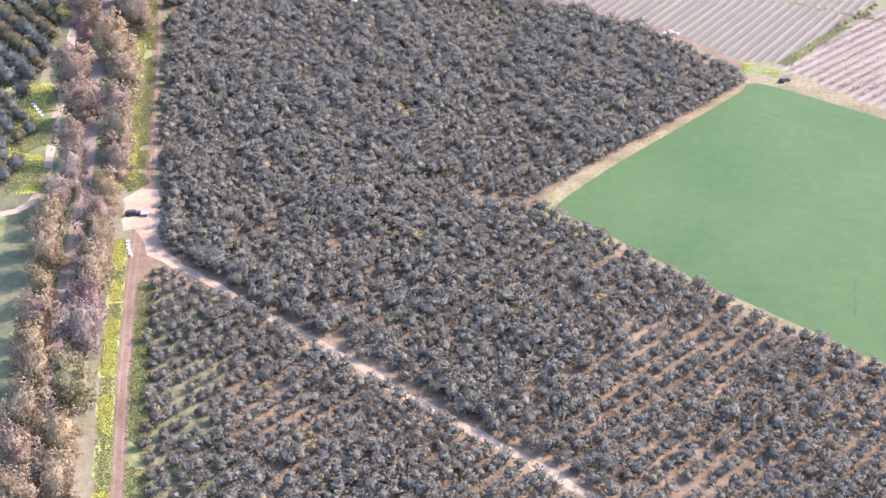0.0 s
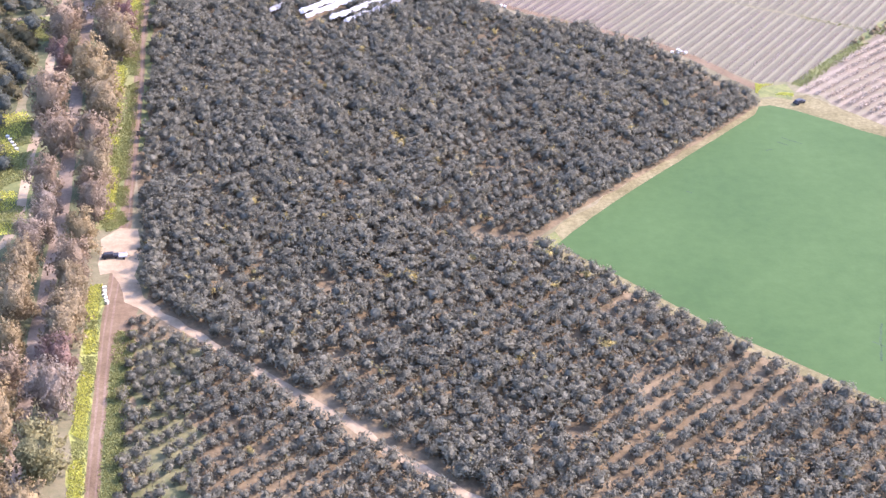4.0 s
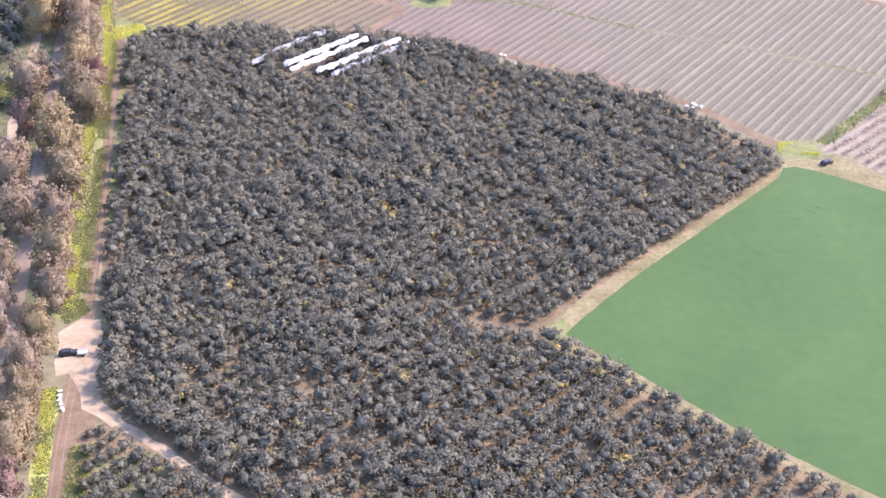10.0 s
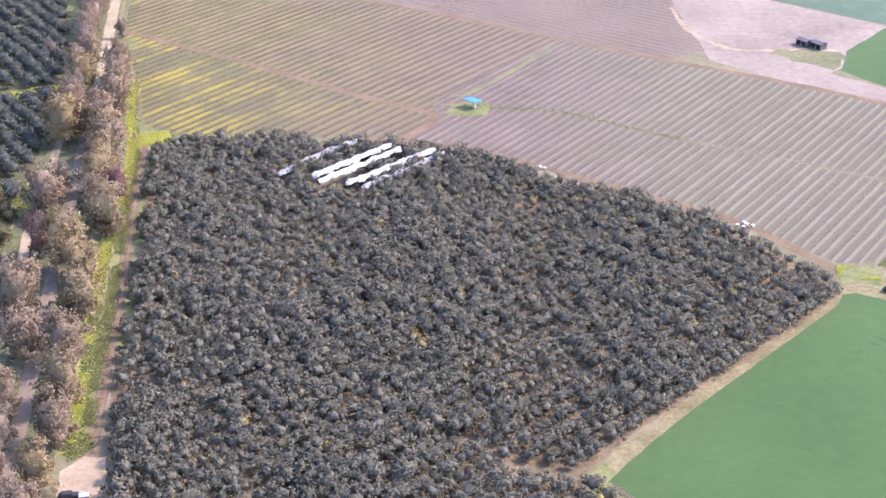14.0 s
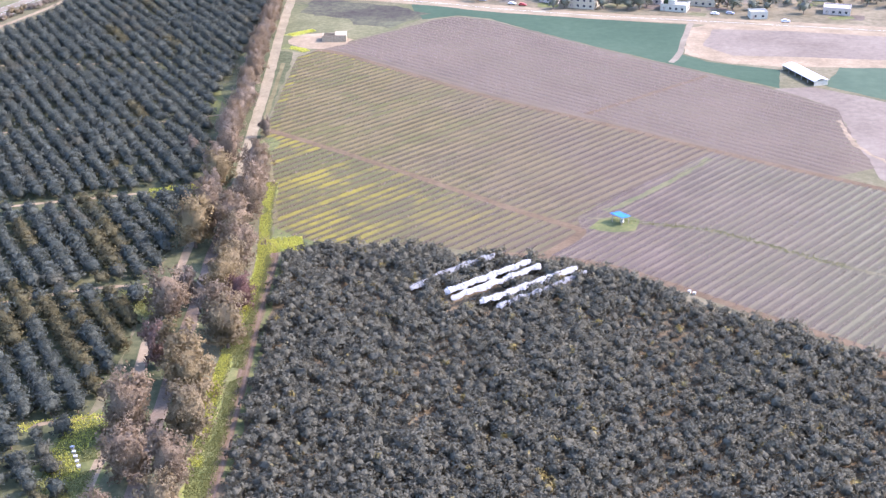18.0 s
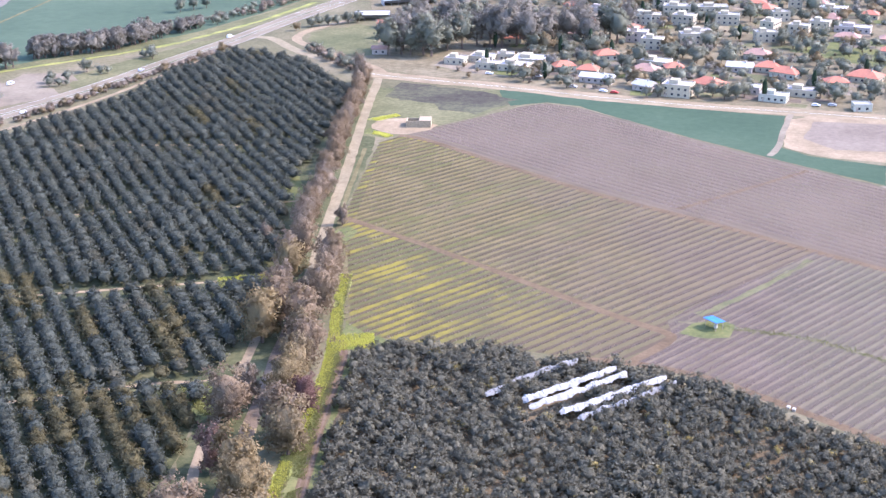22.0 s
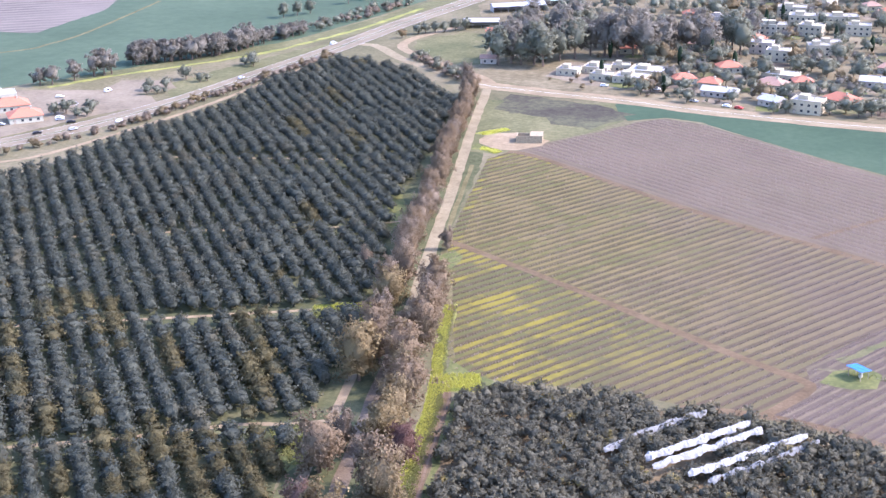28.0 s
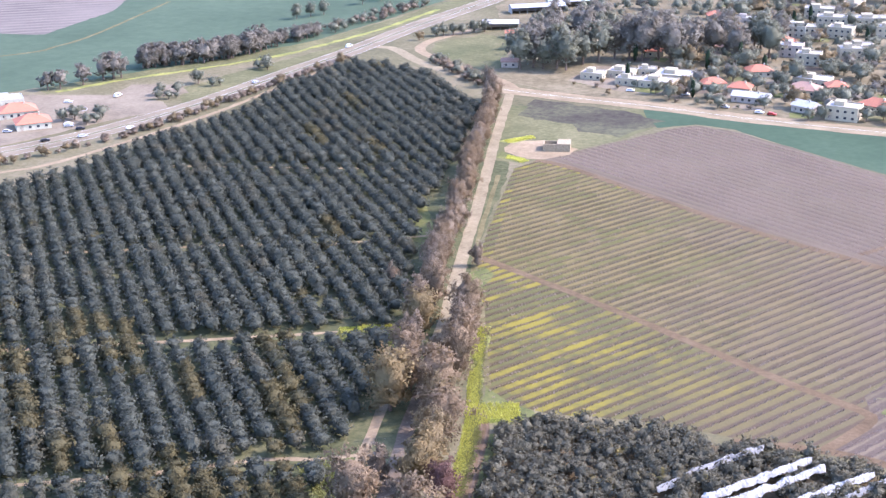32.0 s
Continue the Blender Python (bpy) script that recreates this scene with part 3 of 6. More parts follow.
ribbon("flower_verge", [(-70, 218), (-74.5, 242), (-78.5, 263), (-82.5, 290), (-85, 303), (-87.5, 318)], 3.6, 0.09, "flowers", "weedy verge below the tree belt", wave=0.9, step=4)
ribbon("flower_verge", [(-92, 354), (-93.5, 364), (-96.3, 380), (-101.5, 407), (-106.8, 436), (-111, 470), (-113.8, 496), (-117, 518), (-120.3, 532), (-124.1, 547), (-128, 562.6), (-133, 588)], 3.8, 0.09, "flowers", "verge of tall yellow flowers along the track", wave=0.9, step=4)
ribbon("green_verge", [(-68.5, 215), (-74, 246), (-78, 270.5), (-83, 302), (-85, 316)], 4.4, 0.07, "verge", "green grass beside the track", wave=0.6)
ribbon("green_verge", [(-89.5, 354), (-91, 362), (-96, 394.5), (-101.5, 429), (-106.5, 458), (-109.5, 474.5), (-114.7, 509), (-117, 522)], 4.4, 0.07, "verge", "green grass beside the track", wave=0.6)
ribbon("green_verge", [(-58.5, 190), (-64, 218), (-69.3, 246), (-73.3, 270.5), (-78, 302)], 5.5, 0.075, "verge", "green grass between track and young trees", wave=1.2, step=4)
ribbon("green_verge", [(-91, 394.5), (-96.5, 429), (-101.5, 458), (-109.5, 509), (-111, 521)], 2.6, 0.075, "verge", "thin grass along the orchard edge", wave=0.7, step=4)
sheet("flower_patch", [(-120, 528), (-114, 525), (-109, 527), (-103, 534), (-104, 538), (-113, 541), (-121, 546)], 0.13, "verge", "weeds and yellow flowers at the orchard corner", 1.3)
sheet("weed_patch", [(-142, 500), (-152, 493), (-150, 480), (-140, 470), (-137, 482)], 0.10, "verge", "green weeds beside the dirt track", 1.2)
sheet("weed_patch", [(-148.5, 617), (-150, 630), (-147, 637), (-142, 632), (-141.5, 616)], 0.13, "verge", "green weeds at the end of the vineyard track", 0.8)
sheet("weed_patch", [(-158, 581), (-176, 573), (-170, 562), (-155, 565)], 0.10, "verge", "green weeds below the cross track", 1.2)
sheet("weed_patch", [(-171, 648), (-186, 664), (-194, 692), (-186, 694), (-176, 670)], 0.10, "verge", "green weeds at the orchard corner", 0.5)
sheet("track_fork", [(-85.5, 328), (-80, 322), (-75.5, 312), (-74.5, 300), (-73.5, 288), (-78, 288), (-80.5, 300), (-83.5, 315)], 0.145, "redtrack", "trodden red-brown ground where tracks meet", 0.6)
wt = ribbon("west_track", WEST_TRACK, 3.3, 0.15, "redtrack", "red-brown farm track with worn ruts")
for s in (-0.8, 0.8):
    ribbon("rut", WEST_TRACK, 0.5, 0.16, "rut", shift=s, wave=0.12, parent=wt, step=4)
sheet("weed_patch", [(-94, 348.5), (-91, 347.5), (-87.5, 350), (-88.5, 360), (-92, 364), (-95.5, 357)], 0.135, "verge", "green weeds north of the sandy yard", 0.8)
sheet("sandy_yard", [(-92, 344), (-88, 349.5), (-83, 349), (-79.8, 337.5), (-79.5, 326.5), (-75, 316), (-69.5, 311), (-71, 307.5), (-79, 313.5), (-83, 323), (-86, 327), (-88, 326.5), (-90, 331)], 0.17, "sand", "pale sandy yard at the track junction", 0.6)
ribbon("orchard_road", [(-79, 316.5), (-74, 312.5), (-55.5, 297.2), (-36.3, 281.2), (-18.6, 266.8), (-10, 258.2), (3.2, 247.8), (15.7, 237.4), (32.2, 224.2), (48, 211), (70, 190)], 2.5, 0.18, "sand", "pale dirt road between orchard blocks", wave=0.5, step=4)
LEFT_W = [(-127, 345), (-131, 395), (-137, 425), (-140, 458), (-146, 490), (-151, 530), (-160, 578), (-167, 612), (-183, 668), (-190, 720), (-199, 790), (-206, 840), (-230, 868), (-254, 897), (-275, 909), (-300, 914), (-305, 902), (-313, 844), (-319, 790), (-331, 756), (-341, 722), (-351, 685), (-359, 664), (-430, 560), (-300, 420), (-215, 320), (-160, 325)]
sheet("citrus_floor", LEFT_W, 0.06, "left_soil", "grassy soil under the citrus rows, darkened for their shade", 0.6)
sheet("weed_patch", [(-133, 421), (-139, 412), (-140, 396), (-131, 357), (-123, 342), (-114, 346), (-118, 383), (-124, 400)], 0.09, "verge", "yellow-green weeds beside the dirt track", 1.2)
CROSS = [[(-131.5, 418), (-145, 412.3), (-161, 403), (-215, 372)], [(-140.5, 501), (-152, 494.8), (-165, 491), (-194, 474), (-222, 460.5), (-270, 436)], [(-156.5, 579), (-180, 569.3), (-218, 552.5), (-243, 542), (-330, 505)], [(-172, 664), (-209, 643), (-243, 632.5), (-293, 611.5), (-350, 588)], [(-196, 741), (-240, 731), (-286, 721), (-330, 712)]]
for c in CROSS:
    ribbon("cross_track", c, 1.9, 0.12, "sand", "pale dirt track across the citrus rows")
ribbon("edge_track", [(-392, 665), (-376, 688.5), (-363, 703), (-347, 745), (-331, 800), (-322, 850), (-314, 895)], 3.0, 0.13, "sand", "pale dirt track along the orchard end")
# highway, slip roads, village road
HWY = [(-470, 620), (-425, 673), (-393.5, 714), (-378, 738), (-365, 763), (-350, 802), (-341, 834), (-330.5, 882), (-315.5, 946), (-301, 1026), (-280, 1115), (-250, 1250), (-200, 1500)]
ribbon("field_path", [(-120.5, 548), (-129, 574), (-138, 602), (-153, 646), (-170, 740)], 1.8, 0.12, "margin", "faint track along the vineyard edge")
hw = ribbon("highway", HWY, 16.0, 0.20, "asphalt", "grey dual carriageway with painted lines", step=12, wave=0.1)
for s in (-7.4, -1.3, 1.3, 7.4):
    ribbon("lane_line", HWY, 0.18, 0.215, "line", shift=s, wave=0.0, step=12, parent=hw)
ribbon("median", HWY, 1.5, 0.23, "scrub", shift=0.0, wave=0.1, step=12, parent=hw)
ribbon("highway_verge", [(-470, 632), (-430, 683), (-402, 722), (-388, 748)], 5.0, 0.10, "margin", "dusty verge of the highway", step=12)
sheet("forecourt", [(-398, 726), (-388, 746), (-374, 775), (-356, 802), (-366, 815), (-398, 820), (-430, 812), (-480, 800), (-450, 700), (-425, 690)], 0.15, "lot", "dusty pale forecourt beside the highway", 0.6)
sheet("parking_lot", [(-398, 816), (-400, 843), (-374, 849), (-362, 834), (-378, 815)], 0.17, "lot", "bare gravel parking area", 0.6)
sheet("grassy_verge", [(-432, 813), (-408, 854), (-370, 894), (-338, 950), (-318, 990), (-306, 1045), (-280, 1150), (-296, 1150), (-322, 1045), (-345, 970), (-385, 905), (-425, 850), (-445, 820)], 0.09, "scrub", "green verge with yellow flowers along the highway", 1.0)
ribbon("flower_verge", [(-430, 818), (-408, 853), (-380, 886), (-352, 925), (-338, 958), (-320, 1010), (-304, 1080)], 3.6, 0.12, "flowers", "band of yellow flowers below the trees", wave=0.9, step=7)
sheet("grassy_verge", [(-371, 840), (-356, 885), (-338, 931), (-318, 975), (-309, 962), (-320, 917), (-331, 871), (-347, 828), (-356, 813), (-364, 830)], 0.11, "scrub", "green verge with yellow weeds beside the highway", 1.4)
sheet("hall_paving", [(-178, 908), (-150, 893), (-112, 886), (-106, 925), (-120, 945), (-172, 945)], 0.12, "lot", "pale paved yard round the white hall", 0.8)
sheet("north_field", [(-445, 824), (-412, 856), (-372, 910), (-345, 975), (-324, 1050), (-300, 1160), (-320, 1400), (-900, 1400), (-900, 760), (-520, 720)], 0.05, "wheat_hazed", "broad green field beyond the highway", 0.6)
sheet("ploughed_field", [(-519, 945), (-516, 1024), (-528, 1062), (-545, 1120), (-800, 1150), (-720, 900), (-548, 941)], 0.09, "plough", "grey ploughed field beyond the highway", 0.8)
ribbon("field_path", [(-640, 770), (-510, 885), (-492, 918), (-488, 960), (-495, 1064)], 2.5, 0.11, "margin", "faint path across the green field")
VILLAGE_ROAD = [(-320, 960), (-296, 961), (-268.5, 931), (-242, 909), (-216, 888), (-204, 880.5), (-172, 874), (-128, 866.5), (-86, 857), (-64, 853), (-34, 848.5), (-6, 846), (22, 844.5), (67, 840.5), (160, 832), (300, 815)]
ribbon("road_shoulder", VILLAGE_ROAD[4:], 14.0, 0.12, "sand", "sandy shoulder of the village road", step=10, wave=0.8)
vr = ribbon("village_road", VILLAGE_ROAD, 7.0, 0.19, "asphalt_old", "pale grey village road", step=10)
ribbon("centre_line", VILLAGE_ROAD[4:], 0.25, 0.205, "line", wave=0.0, step=10, parent=vr)
ribbon("slip_road", [(-258, 1032), (-272, 1003), (-279.5, 981), (-276.5, 958), (-253.5, 934), (-227.5, 912.5), (-206, 892), (-200, 880)], 6.0, 0.17, "sand", "pale curving slip road")
sheet("roadside_green", [(-275, 980), (-252.5, 1010), (-236, 1006), (-217, 929), (-229, 920), (-252, 940), (-270, 960)], 0.10, "scrub", "dull green plot inside the slip road", 1.2)
sheet("village_ground", [(-214, 900), (-180, 884), (-128, 873), (-64, 860), (22, 851), (160, 838), (320, 820), (380, 1300), (-230, 1400), (-270, 1100), (-240, 1010)], 0.07, "village_soil", "dusty ground between the village houses", 0.8)
sheet("village_lawn", [(20, 985), (70, 950), (110, 960), (105, 1010), (60, 1030)], 0.10, "verge", "green lawns between village trees", 1.5)
sheet("arena_ground", [(17.7, 781), (21, 829.5), (32.5, 839), (67, 838), (130, 832), (126, 770), (62.5, 765), (41, 767), (26.5, 773)], 0.13, "sand", "pale sandy riding track", 0.5)
sheet("arena_infield", [(27, 797), (32.5, 828), (66, 830), (122, 824), (118, 782), (63.5, 782), (41.5, 781)], 0.15, "fallow", "bare infield of the riding track", 0.5)
ribbon("arena_road", [(12, 765), (15.5, 779), (18, 808), (21.5, 840)], 3.0, 0.14, "lot", "dirt lane beside the riding track")


# ---- trees ----
def ico_arrays(sub):
    bm = bmesh.new()
    bmesh.ops.create_icosphere(bm, subdivisions=sub, radius=1)
    V = np.array([tuple(v.co) for v in bm.verts])
    F = np.array([[v.index for v in f.verts] for f in bm.faces])
    bm.free()
    return V, F


ICO2 = ico_arrays(3)
ICO1 = ico_arrays(2)
ICO0 = ico_arrays(1)


def clump_crown(seed, r, z0, h, clumps, size, cards, card, low=-0.25, lump=0.16, heart=0.64, ball=None):
    """A crown of many leaf sprays gathered in lumps over a dark heart, with hollows between them."""
    g = np.random.default_rng(seed)
    mid = np.array([0, 0, z0 + h * 0.5])
    wide = g.uniform(0.86, 1.16)
    axes = np.array([r * wide, r / wide, h * 0.5])
    ball = ball or ICO1
    d = g.normal(size=(clumps, 3))
    d[:, 2] = d[:, 2] * 0.9 + 0.35
    d /= np.linalg.norm(d, axis=1, keepdims=True)
    d[:, 2] = np.maximum(d[:, 2], low)
    wob = g.uniform(0, 6.28, 4)
    out = 0.8 + lump * np.sin(3 * np.arctan2(d[:, 1], d[:, 0]) + wob[0]) * np.cos(4 * d[:, 2] + wob[1]) + g.normal(0, 0.16, clumps)
    hub = mid + d * axes * out[:, None]
    close = ball[0] @ d.T
    bulge = np.exp((close.max(1, keepdims=True) - 1) * 9) * out[close.argmax(1)][:, None]
    core = ball[0] * (heart - 0.14 + 0.26 * bulge + 0.05 * g.normal(size=(len(ball[0]), 1)).clip(-1.2, 1.2))
    lean = ball[0] * 0.6 + d[close.argmax(1)] * -0.5 + ball[0] * 0.7 + (0, 0, 0.15)
    bits = [(np.hstack([core * axes + mid, lean / np.linalg.norm(lean, axis=1, keepdims=True)]), ball[1])]
    k = g.integers(0, clumps, cards)
    c = hub[k] + g.normal(size=(cards, 3)) * (0.5, 0.5, 0.42) * size
    a = g.normal(size=(cards, 3)) * (1, 1, 0.6)
    a /= np.linalg.norm(a, axis=1, keepdims=True)
    e = g.normal(size=(cards, 3)) * 0.75 + d[k] * 0.6 + (0, 0, 0.45)
    b = np.cross(a, e)
    b /= np.linalg.norm(b, axis=1, keepdims=True) + 1e-9
    e = np.cross(b, a)
    s = card * g.uniform(0.6, 1.35, (cards, 1))
    V = np.stack([c - a * s, c - b * s * 0.75 + e * s * 0.2, c + a * s, c + b * s * 0.75 - e * s * 0.25], 1).reshape(-1, 3)
    flat = np.cross(a, b)
    flat *= np.sign((flat * (d[k] + (0, 0, 0.3))).sum(1, keepdims=True))
    n = (c - hub[k]) / size * 0.4 + d[k] * 0.75 + flat * 0.36 + (0, 0, 0.25)
    n /= np.linalg.norm(n, axis=1, keepdims=True) + 1e-9
    V = np.hstack([V, np.repeat(n, 4, 0)])
    i = np.arange(cards)[:, None] * 4
    bits.append((V, np.concatenate([i + [0, 1, 2], i + [0, 2, 3]])))
    return joined(bits)


def trunk_arrays(seed, h, r, limbs=3, reach=1.4):
    g = random.Random(seed)
    bits = [pipe_arrays([(0, 0, -0.2), (g.uniform(-.1, .1), g.uniform(-.1, .1), h * 0.5), (g.uniform(-.2, .2), g.uniform(-.2, .2), h)], [r * 1.3, r, r * 0.6])]
    for k in range(limbs):
        w = 2 * math.pi * (k + g.random() * 0.5) / limbs
        x, y = math.cos(w) * reach, math.sin(w) * reach
        bits.append(pipe_arrays([(0, 0, h * 0.55), (x * 0.5, y * 0.5, h * 0.95), (x, y, h * 1.5)], [r * 0.6, r * 0.4, r * 0.15], 5))
    return joined(bits)


def scatter(templates, spots, mat, name, label, category):
    """Many trees far beyond counting, one object: spots are x, y, size, turn and kind."""
    bits = []
    for x, y, s, w, k in spots:
        V, F = templates[k % len(templates)]
        c, n = math.cos(w), math.sin(w)
        turn = np.array([[c, n, 0], [-n, c, 0], [0, 0, 1]])
        W = V[:, :3] @ turn * s + (x, y, 0)
        bits.append((np.hstack([W, V[:, 3:] @ turn]) if V.shape[1] == 6 else W, F))
    V, F = joined(bits)
    return tagged(new(name, raw_mesh(name, V, F, mat, True)), label, category, kind="stuff")


def tree_row_spots(poly, angle, pitch, step, phase, seed, keep, jitter=0.35, size=(0.85, 1.2), miss=0.02):
    """Planting spots on rows at an angle, inside a plot."""
    g = random.Random(seed)
    d, n = (math.cos(radians(angle)), math.sin(radians(angle))), (-math.sin(radians(angle)), math.cos(radians(angle)))
    us, vs = [x * d[0] + y * d[1] for x, y in poly], [x * n[0] + y * n[1] for x, y in poly]
    out, v = [], math.floor(min(vs) / pitch) * pitch + phase
    while v < max(vs):
        u = min(us) + g.uniform(0, step)
        while u < max(us):
            a, b = u + g.uniform(-jitter, jitter) * step * 0.5, v + g.uniform(-jitter, jitter)
            x, y = a * d[0] + b * n[0], a * d[1] + b * n[1]
            if inside(x, y, poly) and keep(x, y) and g.random() > miss:
                thrive = 1 + 0.28 * noise.noise(Vector((x * 0.03, y * 0.03, seed)))
                out.append((x, y, g.uniform(*size) * thrive, g.uniform(0, 6.28), g.randrange(1000)))
            u += step
        v += pitch
    return out


AVO_NEAR = [clump_crown(k, 2.15, 0.1, 4.0, 22, 0.8, 360, 0.27, -0.3, 0.26, 0.58) for k in range(10)]
AVO_FAR = [clump_crown(20 + k, 2.15, 0.1, 4.0, 20, 0.8, 240, 0.3, -0.3, 0.26, 0.58) for k in range(12)]
CIT_NEAR = [clump_crown(40 + k, 3.0, 0.0, 5.4, 34, 0.8, 480, 0.27, -0.5, 0.16, 0.66) for k in range(8)]
CIT_FAR = [clump_crown(60 + k, 3.0, 0.0, 5.4, 30, 0.8, 270, 0.33, -0.5, 0.16, 0.66) for k in range(8)]


def plant(name, crowns, trunks, spots, leaf, label, category, group):
    """Separate trees, each a trunk that carries its crown; alike ones share their meshes."""
    cm = [raw_mesh("crown", V, F, leaf, True) for V, F in crowns]
    tm = [raw_mesh("trunk", V, F, "bark") for V, F in trunks]
    for x, y, s, w, k in spots:
        e = thing(name, x, y, math.degrees(w), label, category, group)
        e.scale = (s, s, s * (0.92 + 0.16 * ((k * 7) % 10) / 10))
        part("trunk", tm[k % len(tm)], e)
        part("crown", cm[k % len(cm)], e)


S_ROAD = [(-79, 316.5), (-55.5, 297.2), (-18.6, 266.8), (3.2, 247.8), (32.2, 224.2), (70, 190)]
AVO_A, AVO_P = 47.5, 4.55


NETS = [((-64.5, 497.5), (-60, 504), 2.4, 4.7), ((-59, 506), (-42, 526.5), 1.9, 4.7), ((-53.5, 496), (-30, 522.5), 2.5, 4.9), ((-51, 492), (-26.5, 519.5), 2.5, 4.9), ((-42, 490), (-15, 518.6), 2.5, 5.3), ((-37, 489), (-24.5, 502), 2.2, 4.5), ((-24, 502.5), (-12, 517.7), 1.8, 4.5)]


GLADES = [[(-30, 372), (-23.5, 371)], [(-15, 365.3), (-5, 359.3), (3.5, 355.5)], [(6.4, 351.7), (14.8, 348.1), (24, 344.5)]]


def free_a(x, y):
    return not any(near_line(x, y, n[:2], 0.9) for n in NETS) and not near_line(x, y, [(102, 434.5), (66, 393.5), (25, 347), (31.5, 338), (86.5, 288.5), (181, 206.5)], 0.5) and not near_line(x, y, S_ROAD, 2.5) and not near_line(x, y, WEST_TRACK, 4.0) and not any(near_line(x, y, q, 1.9) for q in GLADES)


def vigour(x, y):
    """Trees stand full and close in the north-west and thin out towards the south-east."""
    thin = max(0.0, min(1.0, (x - (y - 330) * 0.55 + 10) / 110))
    patchy = noise.noise(Vector((x * 0.045, y * 0.045, 9.0)))
    return 1.12 - 0.25 * thin + 0.16 * patchy * (0.4 + thin)


spots = [(x, y, s * vigour(x, y), w, q) for x, y, s, w, q in tree_row_spots(ORCHARD_A, AVO_A, AVO_P, 2.9, 1.2, 5, free_a, 0.45, (0.72, 1.2), 0.06)]
edge = [s for s in spots if near_line(s[0], s[1], S_ROAD[:5], 11) or near_line(s[0], s[1], [(24, 346), (103, 437)], 7) or near_line(s[0], s[1], [(30, 336), (108, 270)], 8)]
edge = sorted(edge, key=lambda s: s[1])[:150]
taken = set(edge)
TRUNKS = [raw for raw in (trunk_arrays(k, 1.5, 0.16) for k in range(3))]
plant("avocado_tree", AVO_NEAR, TRUNKS, edge, "avocado", "dense dark green avocado tree in an orchard row", "tree", "avocado orchard edge")
scatter(AVO_FAR, [s for s in spots if s not in taken], "avocado", "avocado_canopy", "dense dark green canopy of the avocado orchard", "orchard")
spots = [(x, y, s * min(0.96, 0.72 + max(0, x - np.interp(y, [190, 246, 306], [-56, -67, -76.5])) * 0.012), w, q) for x, y, s, w, q in tree_row_spots(BLOCK_C, AVO_A, AVO_P, 3.0, 1.2, 6, free_a, 0.5, (0.78, 1.16), 0.05)]
edge = sorted(spots, key=lambda s: s[0])[:150]
taken = set(edge)
plant("avocado_tree", AVO_NEAR, TRUNKS, edge, "avocado", "rounded dark green avocado tree with grass between rows", "tree", "small avocado block")
scatter(AVO_FAR, [s for s in spots if s not in taken], "avocado", "avocado_canopy", "dark green canopy of the small avocado block", "orchard")


HIVE_LINE = [(-133.2, 401.5), (-128.2, 393.5)]


def free_l(x, y):
    if any(near_line(x, y + 3.2, c[:3], 3.4) for c in CROSS[:3]) or near_line(x, y, HIVE_LINE, 6.5):
        return False
    return not any(near_line(x, y, c, 2.0) for c in CROSS) and not near_line(x, y, LEFT_ROAD, 3.2) and not (y < 416 and x > -150 and (int(x * 7.3) + int(y * 3.1)) % 5 < 2) and y > 342 and y > -1.45 * (x + 130) - 120 - 300


spots = tree_row_spots(LEFT_W, 127.0, 6.5, 4.2, 2.0, 7, free_l, size=(0.84, 1.18))
spots = [s for s in spots if s[1] > 330 - 1.55 * (s[0] + 125) - 60]
def golden(s):
    """Rows that stand in golden flush, gathered in the southern blocks."""
    a, b = radians(127), s[0] * math.sin(radians(127)) - s[1] * math.cos(radians(127))
    along = s[0] * math.cos(a) + s[1] * math.sin(a)
    return noise.noise(Vector((b * 0.09, along * 0.018, 2.0))) > (0.12 if s[1] < 560 else 0.5) and s[4] % 10 < 8


g = random.Random(77)
for _ in range(160):         # sparse trees among the weeds beside the track
    x, y = g.uniform(-150, -124), g.uniform(346, 416)
    if inside(x, y, [(-124, 346), (-129, 395), (-135, 414), (-150, 408), (-150, 346)]) and all(math.hypot(x - s[0], y - s[1]) > 5.2 for s in spots) and not near_line(x, y, LEFT_ROAD, 4.5) and free_l(x, max(y, 345)):
        spots.append((x, y, g.uniform(0.75, 1.05), g.uniform(0, 6.28), g.randrange(1000)))
near = sorted(spots, key=lambda s: s[1] - 0.3 * s[0])[:300]
taken = set(near)
CIT_TRUNKS = [trunk_arrays(k + 9, 1.4, 0.18) for k in range(3)]
plant("citrus_tree", CIT_NEAR, CIT_TRUNKS, [s for s in near if not golden(s)], "citrus", "broad dark green citrus tree in a close row", "tree", "citrus orchard")
plant("citrus_tree", CIT_NEAR, CIT_TRUNKS, [s for s in near if golden(s)], "citrus_gold", "broad golden-green citrus tree in a close row", "tree", "citrus orchard")
scatter(CIT_FAR, [s for s in spots if s not in taken and not golden(s)], "citrus", "citrus_canopy", "close rows of dark green citrus trees", "orchard")
scatter(CIT_FAR, [s for s in spots if s not in taken and golden(s)], "citrus_gold", "citrus_canopy", "golden-green stretches of citrus rows", "orchard")

